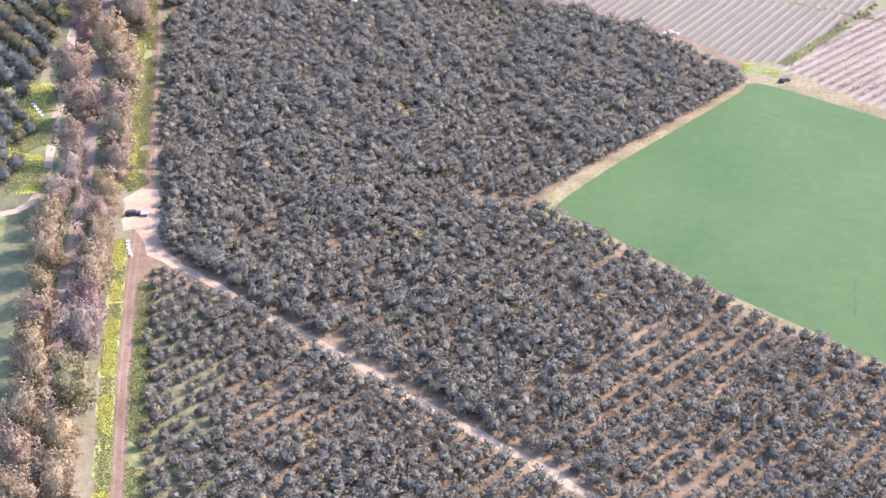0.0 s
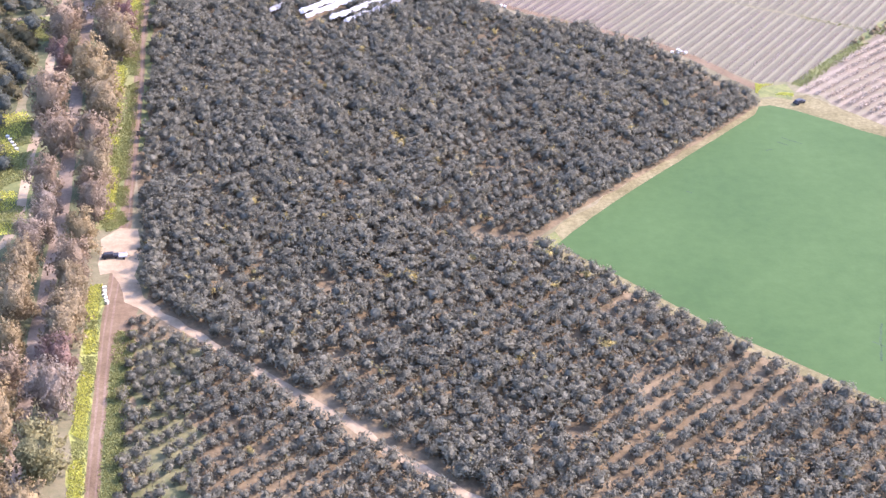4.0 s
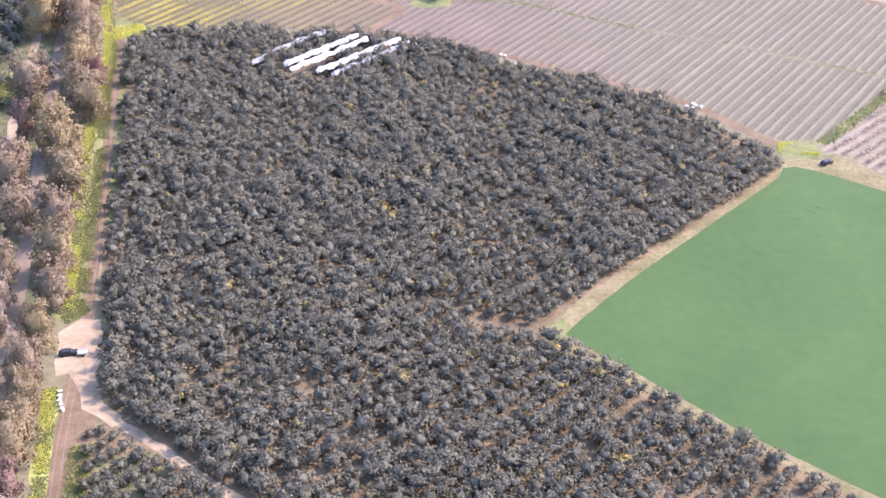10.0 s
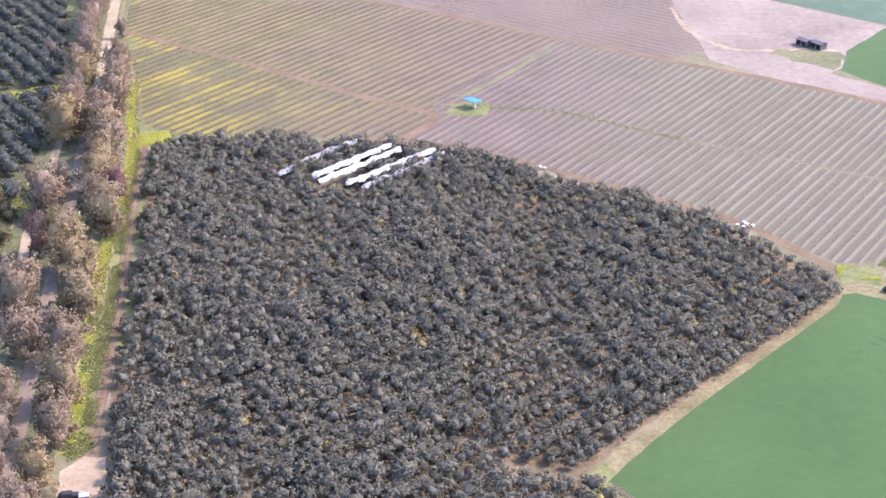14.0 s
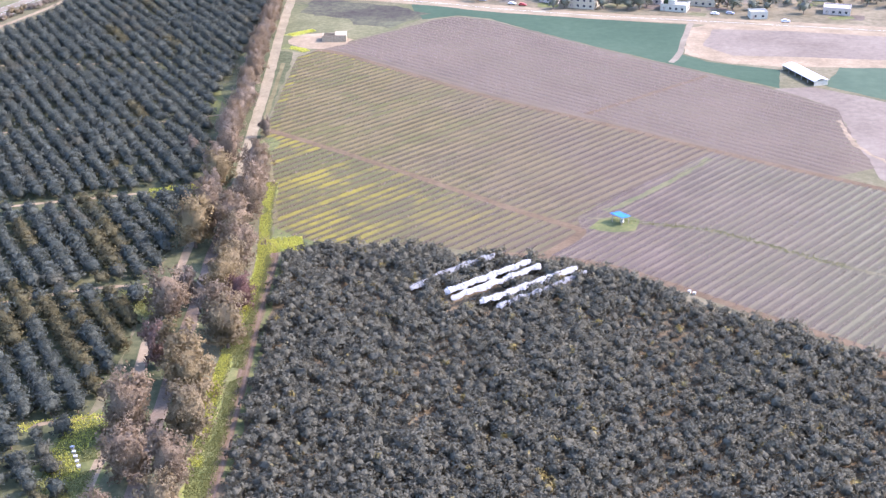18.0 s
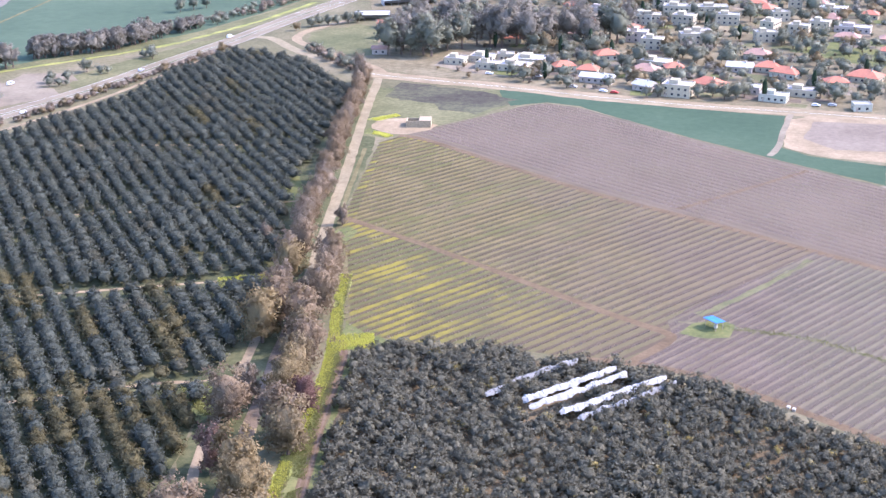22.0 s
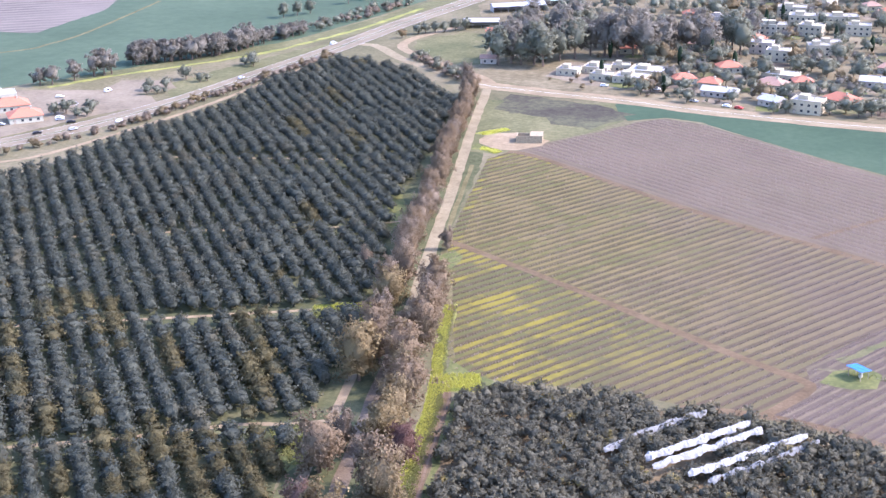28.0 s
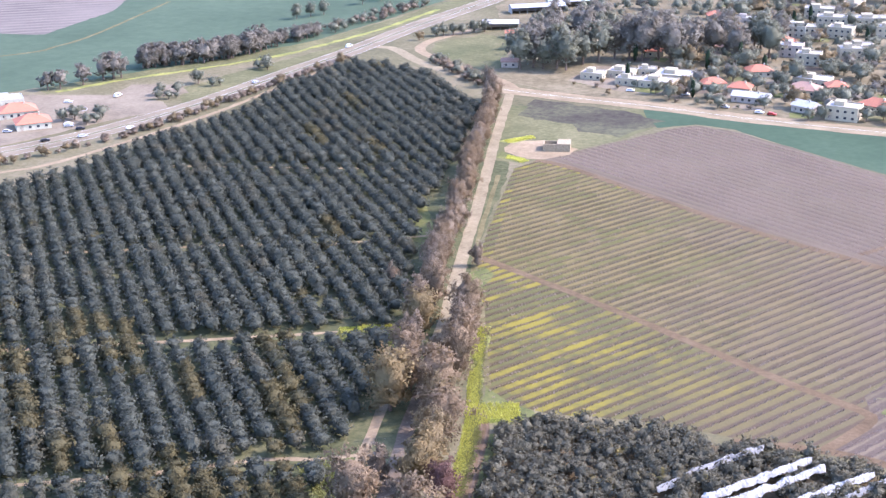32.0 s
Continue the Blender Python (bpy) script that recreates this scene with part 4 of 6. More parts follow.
# eucalyptus belt on both sides of the old road
EUC = [joined([clump_crown(80 + k, 4.9, 0.8, 10.4, 44, 1.3, 2200, 0.28, -0.6, 0.26, 0.64), clump_crown(180 + k, 4.4, 0.1, 5.6, 24, 1.2, 800, 0.28, -0.8, 0.24, 0.62)]) for k in range(5)]
EUC_TRUNK = [raw_mesh("trunk", *trunk_arrays(30 + k, 6.0, 0.35, 4, 2.6), "bark") for k in range(3)]
EUC_CROWN = {m: [raw_mesh("crown", V, F, m, True) for V, F in EUC] for m in ("euc_olive", "euc_pink", "euc_gold", "euc_red", "euc_grey", "euc_red_brown", "euc_lime")}
EUC_WORD = {"euc_olive": "olive-brown", "euc_pink": "dull pinkish-brown", "euc_gold": "golden-brown", "euc_red": "purple-red", "euc_grey": "grey, nearly bare", "euc_red_brown": "dull reddish-brown", "euc_lime": "yellowish olive"}


def belt_tree(x, y, r, mat, k):
    """A belt tree with a crown of some radius; broad ones grow less in height than in width."""
    s = r / 4.7
    e = thing("belt_tree", x, y, k * 67, "tall %s tree in the belt beside the old road" % EUC_WORD[mat], "tree", "tree belt")
    e.scale = (s, s, 1.32 * s ** 0.6 * (0.92 + 0.05 * (k % 4)))
    part("trunk", EUC_TRUNK[k % 3], e)
    part("crown", EUC_CROWN[mat][k % 5], e)


def belt_x(y):
    return float(np.interp(y, [p[1] for p in BELT_ROAD], [p[0] for p in BELT_ROAD]))


EAST_ROW = [(-113.6, 483, 4.1, "euc_red"), (-115, 467, 6.2, "euc_pink"), (-110.5, 459, 5.6, "euc_olive"), (-117, 437, 6.0, "euc_gold"), (-111.5, 430.5, 6.6, "euc_gold"), (-105.2, 410.6, 6.1, "euc_olive"),
            (-102.5, 388, 5.2, "euc_pink"), (-98, 369.4, 5.2, "euc_olive"), (-95.6, 353.5, 5.2, "euc_pink"), (-94.4, 336.5, 4.0, "euc_gold"), (-93.5, 321.5, 4.6, "euc_pink"), (-91.2, 311, 3.8, "euc_olive"),
            (-89.4, 303, 4.0, "euc_olive"), (-89.4, 293, 5.0, "euc_olive"), (-86.6, 279.8, 4.0, "euc_red_brown"), (-85.1, 268, 4.8, "euc_grey"), (-82.6, 247, 5.6, "euc_lime"), (-81.3, 230.5, 4.2, "euc_gold")]
EAST_NORTH = [(-120.8, 488, 5.6, "euc_gold"), (-122.3, 501, 4.6, "euc_olive"), (-123.5, 514, 6.0, "euc_pink"), (-131, 533, 6.6, "euc_pink"), (-127.5, 524, 4.4, "euc_olive"), (-131.5, 553, 6.2, "euc_pink"),
              (-134.5, 543, 4.2, "euc_gold"), (-134, 570, 4.6, "euc_pink"), (-138.5, 589, 5.2, "euc_pink"), (-137.5, 579, 3.6, "euc_grey"), (-149.5, 637, 2.2, "euc_grey")]
WEST_ROW = [(-153, 600, 4.8, "euc_pink"), (-150, 577, 5.2, "euc_gold"), (-155, 588, 4.0, "euc_grey"), (-147, 553, 4.8, "euc_pink"), (-149, 565, 3.8, "euc_grey"), (-142.2, 526, 6.6, "euc_gold"), (-140.6, 539, 4.4, "euc_pink"),
            (-131.7, 487, 3.4, "euc_grey"), (-133, 473, 6.2, "euc_pink"), (-126.5, 446, 4.1, "euc_red_brown"), (-120.9, 409, 6.4, "euc_pink"), (-114, 390, 6.0, "euc_pink"), (-110.8, 363.5, 4.6, "euc_pink"),
            (-107.8, 351, 3.5, "euc_grey"), (-105.6, 341, 3.4, "euc_grey"), (-108, 334, 3.9, "euc_grey"), (-106.8, 324, 3.6, "euc_olive"), (-105.5, 313, 4.2, "euc_olive")]
WEST_SOUTH = [(-102.8, 302.5, 4.7, "euc_olive"), (-99.8, 287.7, 3.9, "euc_gold"), (-97.4, 273, 4.8, "euc_pink"), (-95.8, 263, 3.8, "euc_gold"), (-93.6, 254, 4.6, "euc_olive"), (-91, 239, 4.8, "euc_olive"), (-88.5, 224, 4.6, "euc_pink"), (-86, 210, 4.6, "euc_olive"), (-78.5, 215, 4.6, "euc_olive"), (-76, 200, 4.4, "euc_gold")]
for k, q in enumerate(EAST_ROW + EAST_NORTH + WEST_ROW + WEST_SOUTH):
    belt_tree(*q, k)
g = random.Random(11)
y, k = 606.0, 80
while y < 866:
    if y < 690 or g.random() < 0.92:
        belt_tree(belt_x(y) - 6.5 + g.uniform(-2, 1.5), y, g.uniform(2.6, 4.2), "euc_pink" if g.random() < 0.45 else "euc_grey", k)
    k += 1
    y += 5.5
for x, y, r in [(-171, 610, 2.3), (-215, 884, 3.0)]:
    belt_tree(x, y, r, "euc_grey", k)
    k += 1

# vines and pruned saplings
def stick_arrays(seed, h, w, n, bush=0.3):
    g = np.random.default_rng(seed)
    bits = []
    for _ in range(n):
        a = g.uniform(0, 6.28)
        d = np.array([math.cos(a), math.sin(a), 0]) * w
        lean = np.array([g.uniform(-.5, .5), g.uniform(-.5, .5), 0]) * h * 0.6
        base = np.array([g.uniform(-bush, bush), g.uniform(-bush, bush), 0])
        bits.append((np.array([base - d * .5, base + d * .5, base + lean + (0, 0, h * g.uniform(.7, 1.1)) + d, base + lean + (0, 0, h * g.uniform(.7, 1.1)) - d]), np.array([[0, 1, 2], [0, 2, 3]])))
    return joined(bits)


STICKS = [stick_arrays(k, 0.6, 0.07, 5) for k in range(6)]
SAPS = [stick_arrays(k + 10, 0.65, 0.05, 7, 0.5) for k in range(6)]


def off_tracks(x, y):
    return not near_line(x, y, [(-152, 646), (-92, 608.5), (-44, 576), (-18.5, 560.5), (-16, 556), (-27, 536)], 2.6) and not near_line(x, y, [(-15, 570), (30, 563.5), (63, 544.5), (113, 520.5), (150, 500)], 3) and math.hypot(x + 4, y - 566) > 10


spots = tree_row_spots(VINE_W, VINE_A, VINE_P, 1.2, 0.0, 8, off_tracks, 0.15)
scatter(STICKS, spots, "twig", "vine_rows", "rows of bare brown vines", "vines")
CANES = [stick_arrays(k + 30, 0.42, 0.035, 11, 0.6) for k in range(8)]
spots = tree_row_spots(VINE_E, VINE_A2, VINE_P2, 0.9, 0.0, 9, off_tracks, 0.3)
scatter(CANES, spots, "plum_twig", "vine_rows", "rows of unpruned plum-brown vines", "vines")
spots = tree_row_spots([(-152, 766), (-113, 822), (-101, 833), (-83, 828), (-30, 787), (31, 744), (58, 725), (82, 700), (86, 640), (73, 626), (39, 645), (-14, 677), (-60, 703), (-140, 762)], -34.0, 3.9, 1.2, 0.0, 10, lambda x, y: True, 0.3)
scatter(SAPS, spots, "plum_twig", "pruned_rows", "rows of low pruned brown saplings", "saplings")
spots = tree_row_spots([(119, 446), (160, 496), (176, 510), (300, 600), (320, 420), (300, 340), (165, 407), (131, 435)], 45.0, 3.9, 1.5, 0.0, 12, lambda x, y: True, 0.2)
BARE = [clump_crown(210 + q, 0.95, 0.1, 1.5, 8, 0.45, 26, 0.2, -0.3, 0.2, 0.4, ICO0) for q in range(6)]
scatter(BARE, spots, "pale_twig", "bare_orchard_rows", "rows of leafless pinkish orchard trees", "saplings")
spots = [(x, y, g.uniform(0.35, 0.7), g.uniform(0, 6), g.randrange(99)) for x, y in ((float(np.interp(u, [0, 1], [118, 165])) + g.uniform(-1, 1), float(np.interp(u, [0, 1], [452, 507])) + g.uniform(-1, 1)) for u in np.linspace(0.6, 1, 7))]
scatter(AVO_FAR, spots, "euc_olive", "hedge", "low olive hedge along a field edge", "hedge")


def tufts(name, pts, width, count, mat, label, seed, size=0.5, clump=0.08, cut=0.0, shift=0.0):
    """Flower heads and grass tufts strewn along a line, thick in drifts."""
    g = random.Random(seed)
    c = spline(pts, 1.5)
    V, F = [], []
    for _ in range(count):
        k = g.randrange(len(c) - 1)
        d = c[k + 1] - c[k]
        d /= np.linalg.norm(d) + 1e-9
        w = g.uniform(-0.5, 0.5) * width + shift
        x, y = c[k][0] - d[1] * w + g.uniform(-0.8, 0.8), c[k][1] + d[0] * w + g.uniform(-0.8, 0.8)
        if noise.noise(Vector((x * clump, y * clump, seed))) < cut:
            continue
        s, a = size * g.uniform(0.5, 1.3), g.uniform(0, 6.28)
        dx, dy, h = math.cos(a) * s, math.sin(a) * s, g.uniform(0.18, 0.5)
        n = len(V)
        V += [(x - dx, y - dy, 0.03), (x + dx, y + dy, 0.03), (x + dy * 0.6, y - dx * 0.6, h), (x - dy * 0.6, y + dx * 0.6, h)]
        F += [(n, n + 2, n + 3), (n + 1, n + 3, n + 2), (n, n + 1, n + 2)]
    return tagged(new(name, raw_mesh(name, np.array(V), np.array(F), mat)), label, "flowers", kind="stuff")


FLOWER_A = [(-70, 218), (-74.5, 242), (-78.5, 263), (-82.5, 290), (-85, 303), (-87.3, 316), (-88, 322)]
FLOWER_LINE = [(-92.2, 355), (-93.5, 364), (-96.3, 380), (-101.5, 407), (-106.8, 436), (-111, 470), (-113.8, 496), (-117, 518), (-120.3, 532), (-124.1, 547), (-128, 562.6), (-133, 588)]
tufts("yellow_flowers", FLOWER_LINE, 2.6, 24000, "petal", "drifts of yellow flowers along the farm track", 1, 0.15, 0.06, -0.05, 0.3)
tufts("yellow_flowers", FLOWER_A, 2.2, 9500, "petal", "drifts of yellow flowers below the tree belt", 11, 0.15, 0.06, -0.1, 0.3)
tufts("verge_grass", FLOWER_A, 2.6, 4500, "grass", "rough green grass below the tree belt", 12, 0.19, 0.1, -0.4)
tufts("verge_grass", [(-90.3, 362), (-95.4, 394.5), (-100.9, 429), (-105.9, 458), (-108.9, 474.5), (-114.2, 509), (-116.5, 522)], 2.8, 9000, "grass", "rough green grass between flowers and track", 28, 0.16, 0.1, -0.5)
tufts("verge_grass", FLOWER_LINE, 3.0, 12000, "grass", "rough green grass along the farm track", 2, 0.19, 0.1, -0.4, -0.3)
tufts("verge_grass", [(-58.5, 190), (-64, 218), (-69.3, 246), (-73.3, 270.5), (-78, 302)], 4.6, 9000, "grass", "rough green grass beside the young block", 3, 0.2, 0.1, -0.3, -1.4)
tufts("yellow_flowers", [(-119, 530), (-113, 533), (-107, 535)], 11.0, 2600, "petal", "yellow flowers at the orchard corner", 4, 0.17, 0.1, -0.3)
tufts("yellow_flowers", [(-122, 345), (-128, 372), (-133, 398), (-136, 415)], 11.0, 6000, "petal", "yellow flowers beside the dirt track", 5, 0.2, 0.07, 0.12)
tufts("verge_grass", [(-120, 345), (-126, 372), (-131, 398), (-135, 415)], 12.0, 9000, "grass", "green weeds beside the dirt track", 6, 0.24, 0.07, -0.3)


tufts("headland_weeds", HEADLAND, 2.8, 2200, "grass", "green weeds on the vineyard headland", 21, 0.15, 0.03, -0.15)
tufts("headland_stones", HEADLAND, 2.4, 900, "pale_stone", "pale stones and straw on the vineyard headland", 22, 0.2, 0.09, 0.05)
tufts("yellow_flowers", [(104, 447), (110, 446), (116, 445)], 7.0, 1500, "petal", "yellow flowers at the track corner", 23, 0.17, 0.12, -0.1)
tufts("verge_grass", [(118, 450), (135, 471), (160, 501)], 4.5, 1600, "grass", "green weeds along the vineyard edge", 24, 0.2, 0.06, -0.25)
tufts("verge_grass", [(-92, 357), (-90, 352), (-88, 350)], 6.5, 1600, "grass", "green weeds north of the sandy yard", 25, 0.2, 0.1, -0.5)
tufts("yellow_flowers", [(-179, 789), (-174, 795), (-169, 800)], 3.5, 1300, "petal", "yellow flowers west of the ruin", 26, 0.3, 0.08, -0.1)
tufts("yellow_flowers", [(-173, 766), (-168, 764), (-163, 760)], 3.5, 900, "petal", "yellow flowers south of the ruin", 27, 0.3, 0.08, 0.0)
tufts("verge_grass", [(-138, 478), (-147, 488), (-152, 494)], 9.0, 2600, "grass", "green weeds by the dirt track", 13, 0.24, 0.1, -0.4)
tufts("verge_grass", [(-157, 572), (-166, 569), (-176, 568)], 9.0, 2600, "grass", "green weeds below the cross track", 14, 0.24, 0.1, -0.4)
tufts("yellow_flowers", [(-158, 580), (-167, 577), (-176, 572)], 4.0, 1400, "petal", "yellow flowers on the cross track", 15, 0.2, 0.1, -0.4)
tufts("yellow_flowers", [(-132, 417), (-145, 411.5), (-162, 401.5), (-190, 386)], 4.0, 2600, "petal", "yellow flowers on the cross track", 16, 0.2, 0.1, -0.3)


# ---- netting over rows ----
def net(a, b, width, top, seed, mat, label):
    """A net thrown over a row of trees: it follows the lumps of the crowns and hangs torn at the hem."""
    L = math.hypot(b[0] - a[0], b[1] - a[1])
    d = ((b[0] - a[0]) / L, (b[1] - a[1]) / L)
    n = (-d[1], d[0])
    rows, cols = int(L / 0.45), 13
    V, F = [], []
    for i in range(rows + 1):
        u = i * L / rows
        end = min(1.0, 0.35 + min(u, L - u) / 2.0)
        drift = 0.5 * noise.noise(Vector((u * 0.3, seed * 3.7, 0)))
        full = (0.84 + 0.5 * noise.noise(Vector((u * 0.4, seed * 5.3, 5)))) * end
        for j in range(cols):
            w = (j / (cols - 1) - 0.5) * 2
            hem = 1 + 0.35 * abs(w) ** 3 * noise.noise(Vector((u * 0.5, w * 2, seed + 9)))
            s = w * width / 2 * full * hem + drift
            z = top - 1.3 + 1.3 * (1 - abs(w) ** 2.2) * (0.6 + 0.4 * end) + 0.6 * noise.noise(Vector((u * 0.27, w * 0.6, seed))) + 0.42 * noise.noise(Vector((u * 1.8, w * 2.5, seed + 3))) + 0.12 * noise.noise(Vector((u * 4.0, w * 5, seed)))
            V.append((a[0] + d[0] * u + n[0] * s, a[1] + d[1] * u + n[1] * s, z))
    for i in range(rows):
        for j in range(cols - 1):
            if mat == "net_thin" and noise.noise(Vector((i * 0.3, j * 0.5, seed))) > 0.32:
                continue
            q = i * cols + j
            F += [(q, q + cols, q + cols + 1), (q, q + cols + 1, q + 1)]
    me = raw_mesh("row_net", np.array(V), np.array(F), mat)
    return tagged(new("row_net", me), label, "net", "nets over orchard rows")


WORDS = ["short white", "thin white", "broad white", "broad white", "long white", "greyed loose", "greyed loose"]
for k, (p, q, w, top) in enumerate(NETS):
    net(p, q, w, top, k + 1, "net_thin" if k > 4 or k < 2 else "net", WORDS[k] + " net draped over an orchard row")


# ---- blue-roofed field shelter ----
def shelter(x, y, rot):
    e = thing("field_shelter", x, y, rot, "open field shelter with a bright blue sheet roof on posts", "shelter")
    for px, py in ((-2.3, -1.6), (2.3, -1.6), (-2.3, 1.6), (2.3, 1.6)):
        part("post", raw_mesh("post", *pipe_arrays([(px, py, 0), (px, py, 2.9 - 0.12 * py)], [0.09, 0.08]), "timber"), e)
    strip = box_mesh("roof_sheet", -3 / 14, -2.2, -0.03, 3 / 14, 2.2, 0.03, "blue_sheet")
    for k in range(14):
        part("roof_sheet", strip, e, "", pose(0, 0, 3.0, -6) @ pose(-3.0 + (k + 0.5) * 6 / 14, 0, 0.05 * (k % 2)))
    part("beam", box_mesh("beam", -2.6, -1.68, 2.86, 2.6, -1.52, 3.02, "timber"), e)
    part("beam", box_mesh("beam", -2.6, 1.52, 2.64, 2.6, 1.68, 2.8, "timber"), e)
    c = thing("water_tank", x + 0.6, y + 0.2, rot, "white plastic tank under the blue shelter", "tank")
    part("body", raw_mesh("tank", *pipe_arrays([(0, 0, 0.1), (0, 0, 1.3), (0, 0, 1.45)], [0.6, 0.6, 0.35], 14), "white", True), c)
    part("lid", raw_mesh("lid", *pipe_arrays([(0, 0, 1.45), (0, 0, 1.55)], [0.22, 0.2], 10), "dark_steel"), c)


sheet("shelter_grass", [(-12.5, 562), (-9, 557.5), (-3.5, 558), (1, 561), (3.5, 567), (2, 572), (-3, 575), (-9, 570)], 0.13, "verge", "patch of green grass round the shelter", 1.6)
shelter(-3.4, 567.2, -42)


# ---- vehicles and loose things ----
def car_meshes(mat, long=4.4, van=False):
    bm = box(bmesh.new(), -long / 2, -0.85, 0.35, long / 2, 0.85, 0.95, 0.14)
    body = bm_mesh("body", bm, mat)
    bm = bmesh.new()
    z1 = 1.9 if van else 1.45
    r = bmesh.ops.create_cube(bm, size=1)
    for v in r["verts"]:
        top = v.co.z > 0
        v.co = Vector(((-0.42 if v.co.x < 0 else 0.22) * long * (0.78 if top and not van else 1.0), (0.72 if top else 0.8) * (1 if v.co.y > 0 else -1), z1 if top else 0.93))
    bmesh.ops.bevel(bm, geom=bm.edges[:], offset=0.06, segments=2, affect="EDGES")
    cabin = bm_mesh("cabin", bm, mat)
    bm = bmesh.new()
    for s in (-1, 1):
        box(bm, -0.34 * long, s * 0.8 - 0.03, 1.02, 0.14 * long, s * 0.8 + 0.01, z1 - 0.14)
    glass = bm_mesh("side_windows", bm, "glass")
    wheel = raw_mesh("wheel", *pipe_arrays([(0, -0.1, 0), (0, 0.1, 0)], [0.33, 0.33], 14), "rubber")
    return body, cabin, glass, wheel, long


CARS = {"white": car_meshes("car_white"), "dark": car_meshes("car_dark"), "red": car_meshes("car_red"), "silver": car_meshes("car_silver"), "white van": car_meshes("car_white", 5.0, True)}


def car(x, y, rot, tone, where, z=0.2):
    body, cabin, glass, wheel, long = CARS[tone]
    e = thing("car", x, y, rot, "%s parked %s" % (tone + ("" if "van" in tone else " car"), where), "car", "", z * LIFT)
    part("body", body, e)
    part("cabin", cabin, e)
    part("side_windows", glass, e)
    for a in (-0.32, 0.32):
        for b in (-0.8, 0.8):
            part("wheel", wheel, e, "", pose(a * long, b, 0.33))


def trailer(x, y, rot):
    e = thing("flatbed_trailer", x, y, rot, "small pale flatbed trailer standing on the sandy yard", "trailer", "", 0.17 * LIFT)
    part("bed", box_mesh("bed", -1.1, -0.9, 0.6, 1.1, 0.9, 0.75, "sheet", 0.03), e)
    for s in (-1, 1):
        part("side_board", box_mesh("side_board", -1.1, s * 0.9 - 0.04, 0.75, 1.1, s * 0.9 + 0.04, 1.05, "sheet"), e)
        part("wheel", CARS["white"][3], e, "", pose(-0.2, s * 1.0, 0.33))
    part("drawbar", box_mesh("drawbar", -1.7, -0.06, 0.5, -1.1, 0.06, 0.62, "dark_steel"), e)


car(-87.4, 334.6, 12, "dark", "on the sandy yard", 0.17)
trailer(-84.0, 334.7, 192)
car(115.5, 436.2, 35, "dark", "at the field corner", 0.1)
for k, (x, y) in enumerate([(-85.6, 319.6), (-85.3, 318.0), (-84.9, 316.2), (-84.2, 314.8), (-83.6, 313.2)]):
    e = thing("white_crate", x, y, 20 + 31 * k, "white box crate standing in flowers beside the track", "crate", "crates by the track")
    e.scale = (0.75, 0.75, 0.75)
    part("body", box_mesh("body", -0.65, -0.5, 0, 0.65, 0.5, 1.0, "white", 0.04), e)
    part("lid", box_mesh("lid", -0.7, -0.55, 1.0, 0.7, 0.55, 1.12, "white", 0.03), e)
for k, (x, y) in enumerate([(79.0, 474.3), (80.6, 473.0), (82.0, 475.0), (83.6, 474.0), (81.2, 476.2), (20, 514.5), (21.5, 513.4)]):
    e = thing("beehive", x, y, 13 * k, "white beehive box at the orchard edge", "beehive", "beehives")
    e.scale = (0.7, 0.7, 0.7)
    part("body", box_mesh("body", -0.7, -0.6, 0.15, 0.7, 0.6, 1.1, "white", 0.03), e)
    part("lid", box_mesh("lid", -0.78, -0.68, 1.1, 0.78, 0.68, 1.24, "sheet", 0.02), e)
for k in range(5):
    x, y = -133.2 + k * 1.25, 401.5 - k * 2.0
    e = thing("beehive", x, y, 8 * k, "pale beehive box among weeds by the citrus rows", "beehive", "beehives by citrus")
    e.scale = (0.8, 0.8, 0.8)
    part("body", box_mesh("body", -0.55, -0.5, 0.15, 0.55, 0.5, 1.0, "white", 0.03), e)
    part("lid", box_mesh("lid", -0.62, -0.57, 1.0, 0.62, 0.57, 1.1, "sheet", 0.02), e)


# ---- buildings ----
WINDOW = {}


def window_meshes(w, h):
    if (w, h) not in WINDOW:
        bm = bmesh.new()
        for a in ((-w / 2 - .08, -h / 2 - .08, w / 2 + .08, -h / 2), (-w / 2 - .08, h / 2, w / 2 + .08, h / 2 + .08), (-w / 2 - .08, -h / 2, -w / 2, h / 2), (w / 2, -h / 2, w / 2 + .08, h / 2)):
            box(bm, a[0], -0.08, a[1], a[2], 0.02, a[3])
        WINDOW[w, h] = (bm_mesh("frame", bm, "white"), box_mesh("pane", -w / 2, -0.03, -h / 2, w / 2, 0.0, h / 2, "glass"))
    return WINDOW[w, h]


def windows(e, x0, x1, y, z, n, rot, w=1.3, h=1.2):
    fr, pane = window_meshes(w, h)
    R = pose(0, 0, 0, 0, 0, rot)
    for k in range(n):
        x = x0 + (x1 - x0) * (k + 0.5) / n
        f = part("window", fr, e, "", R @ pose(x, y, z))
        part("pane", pane, f)


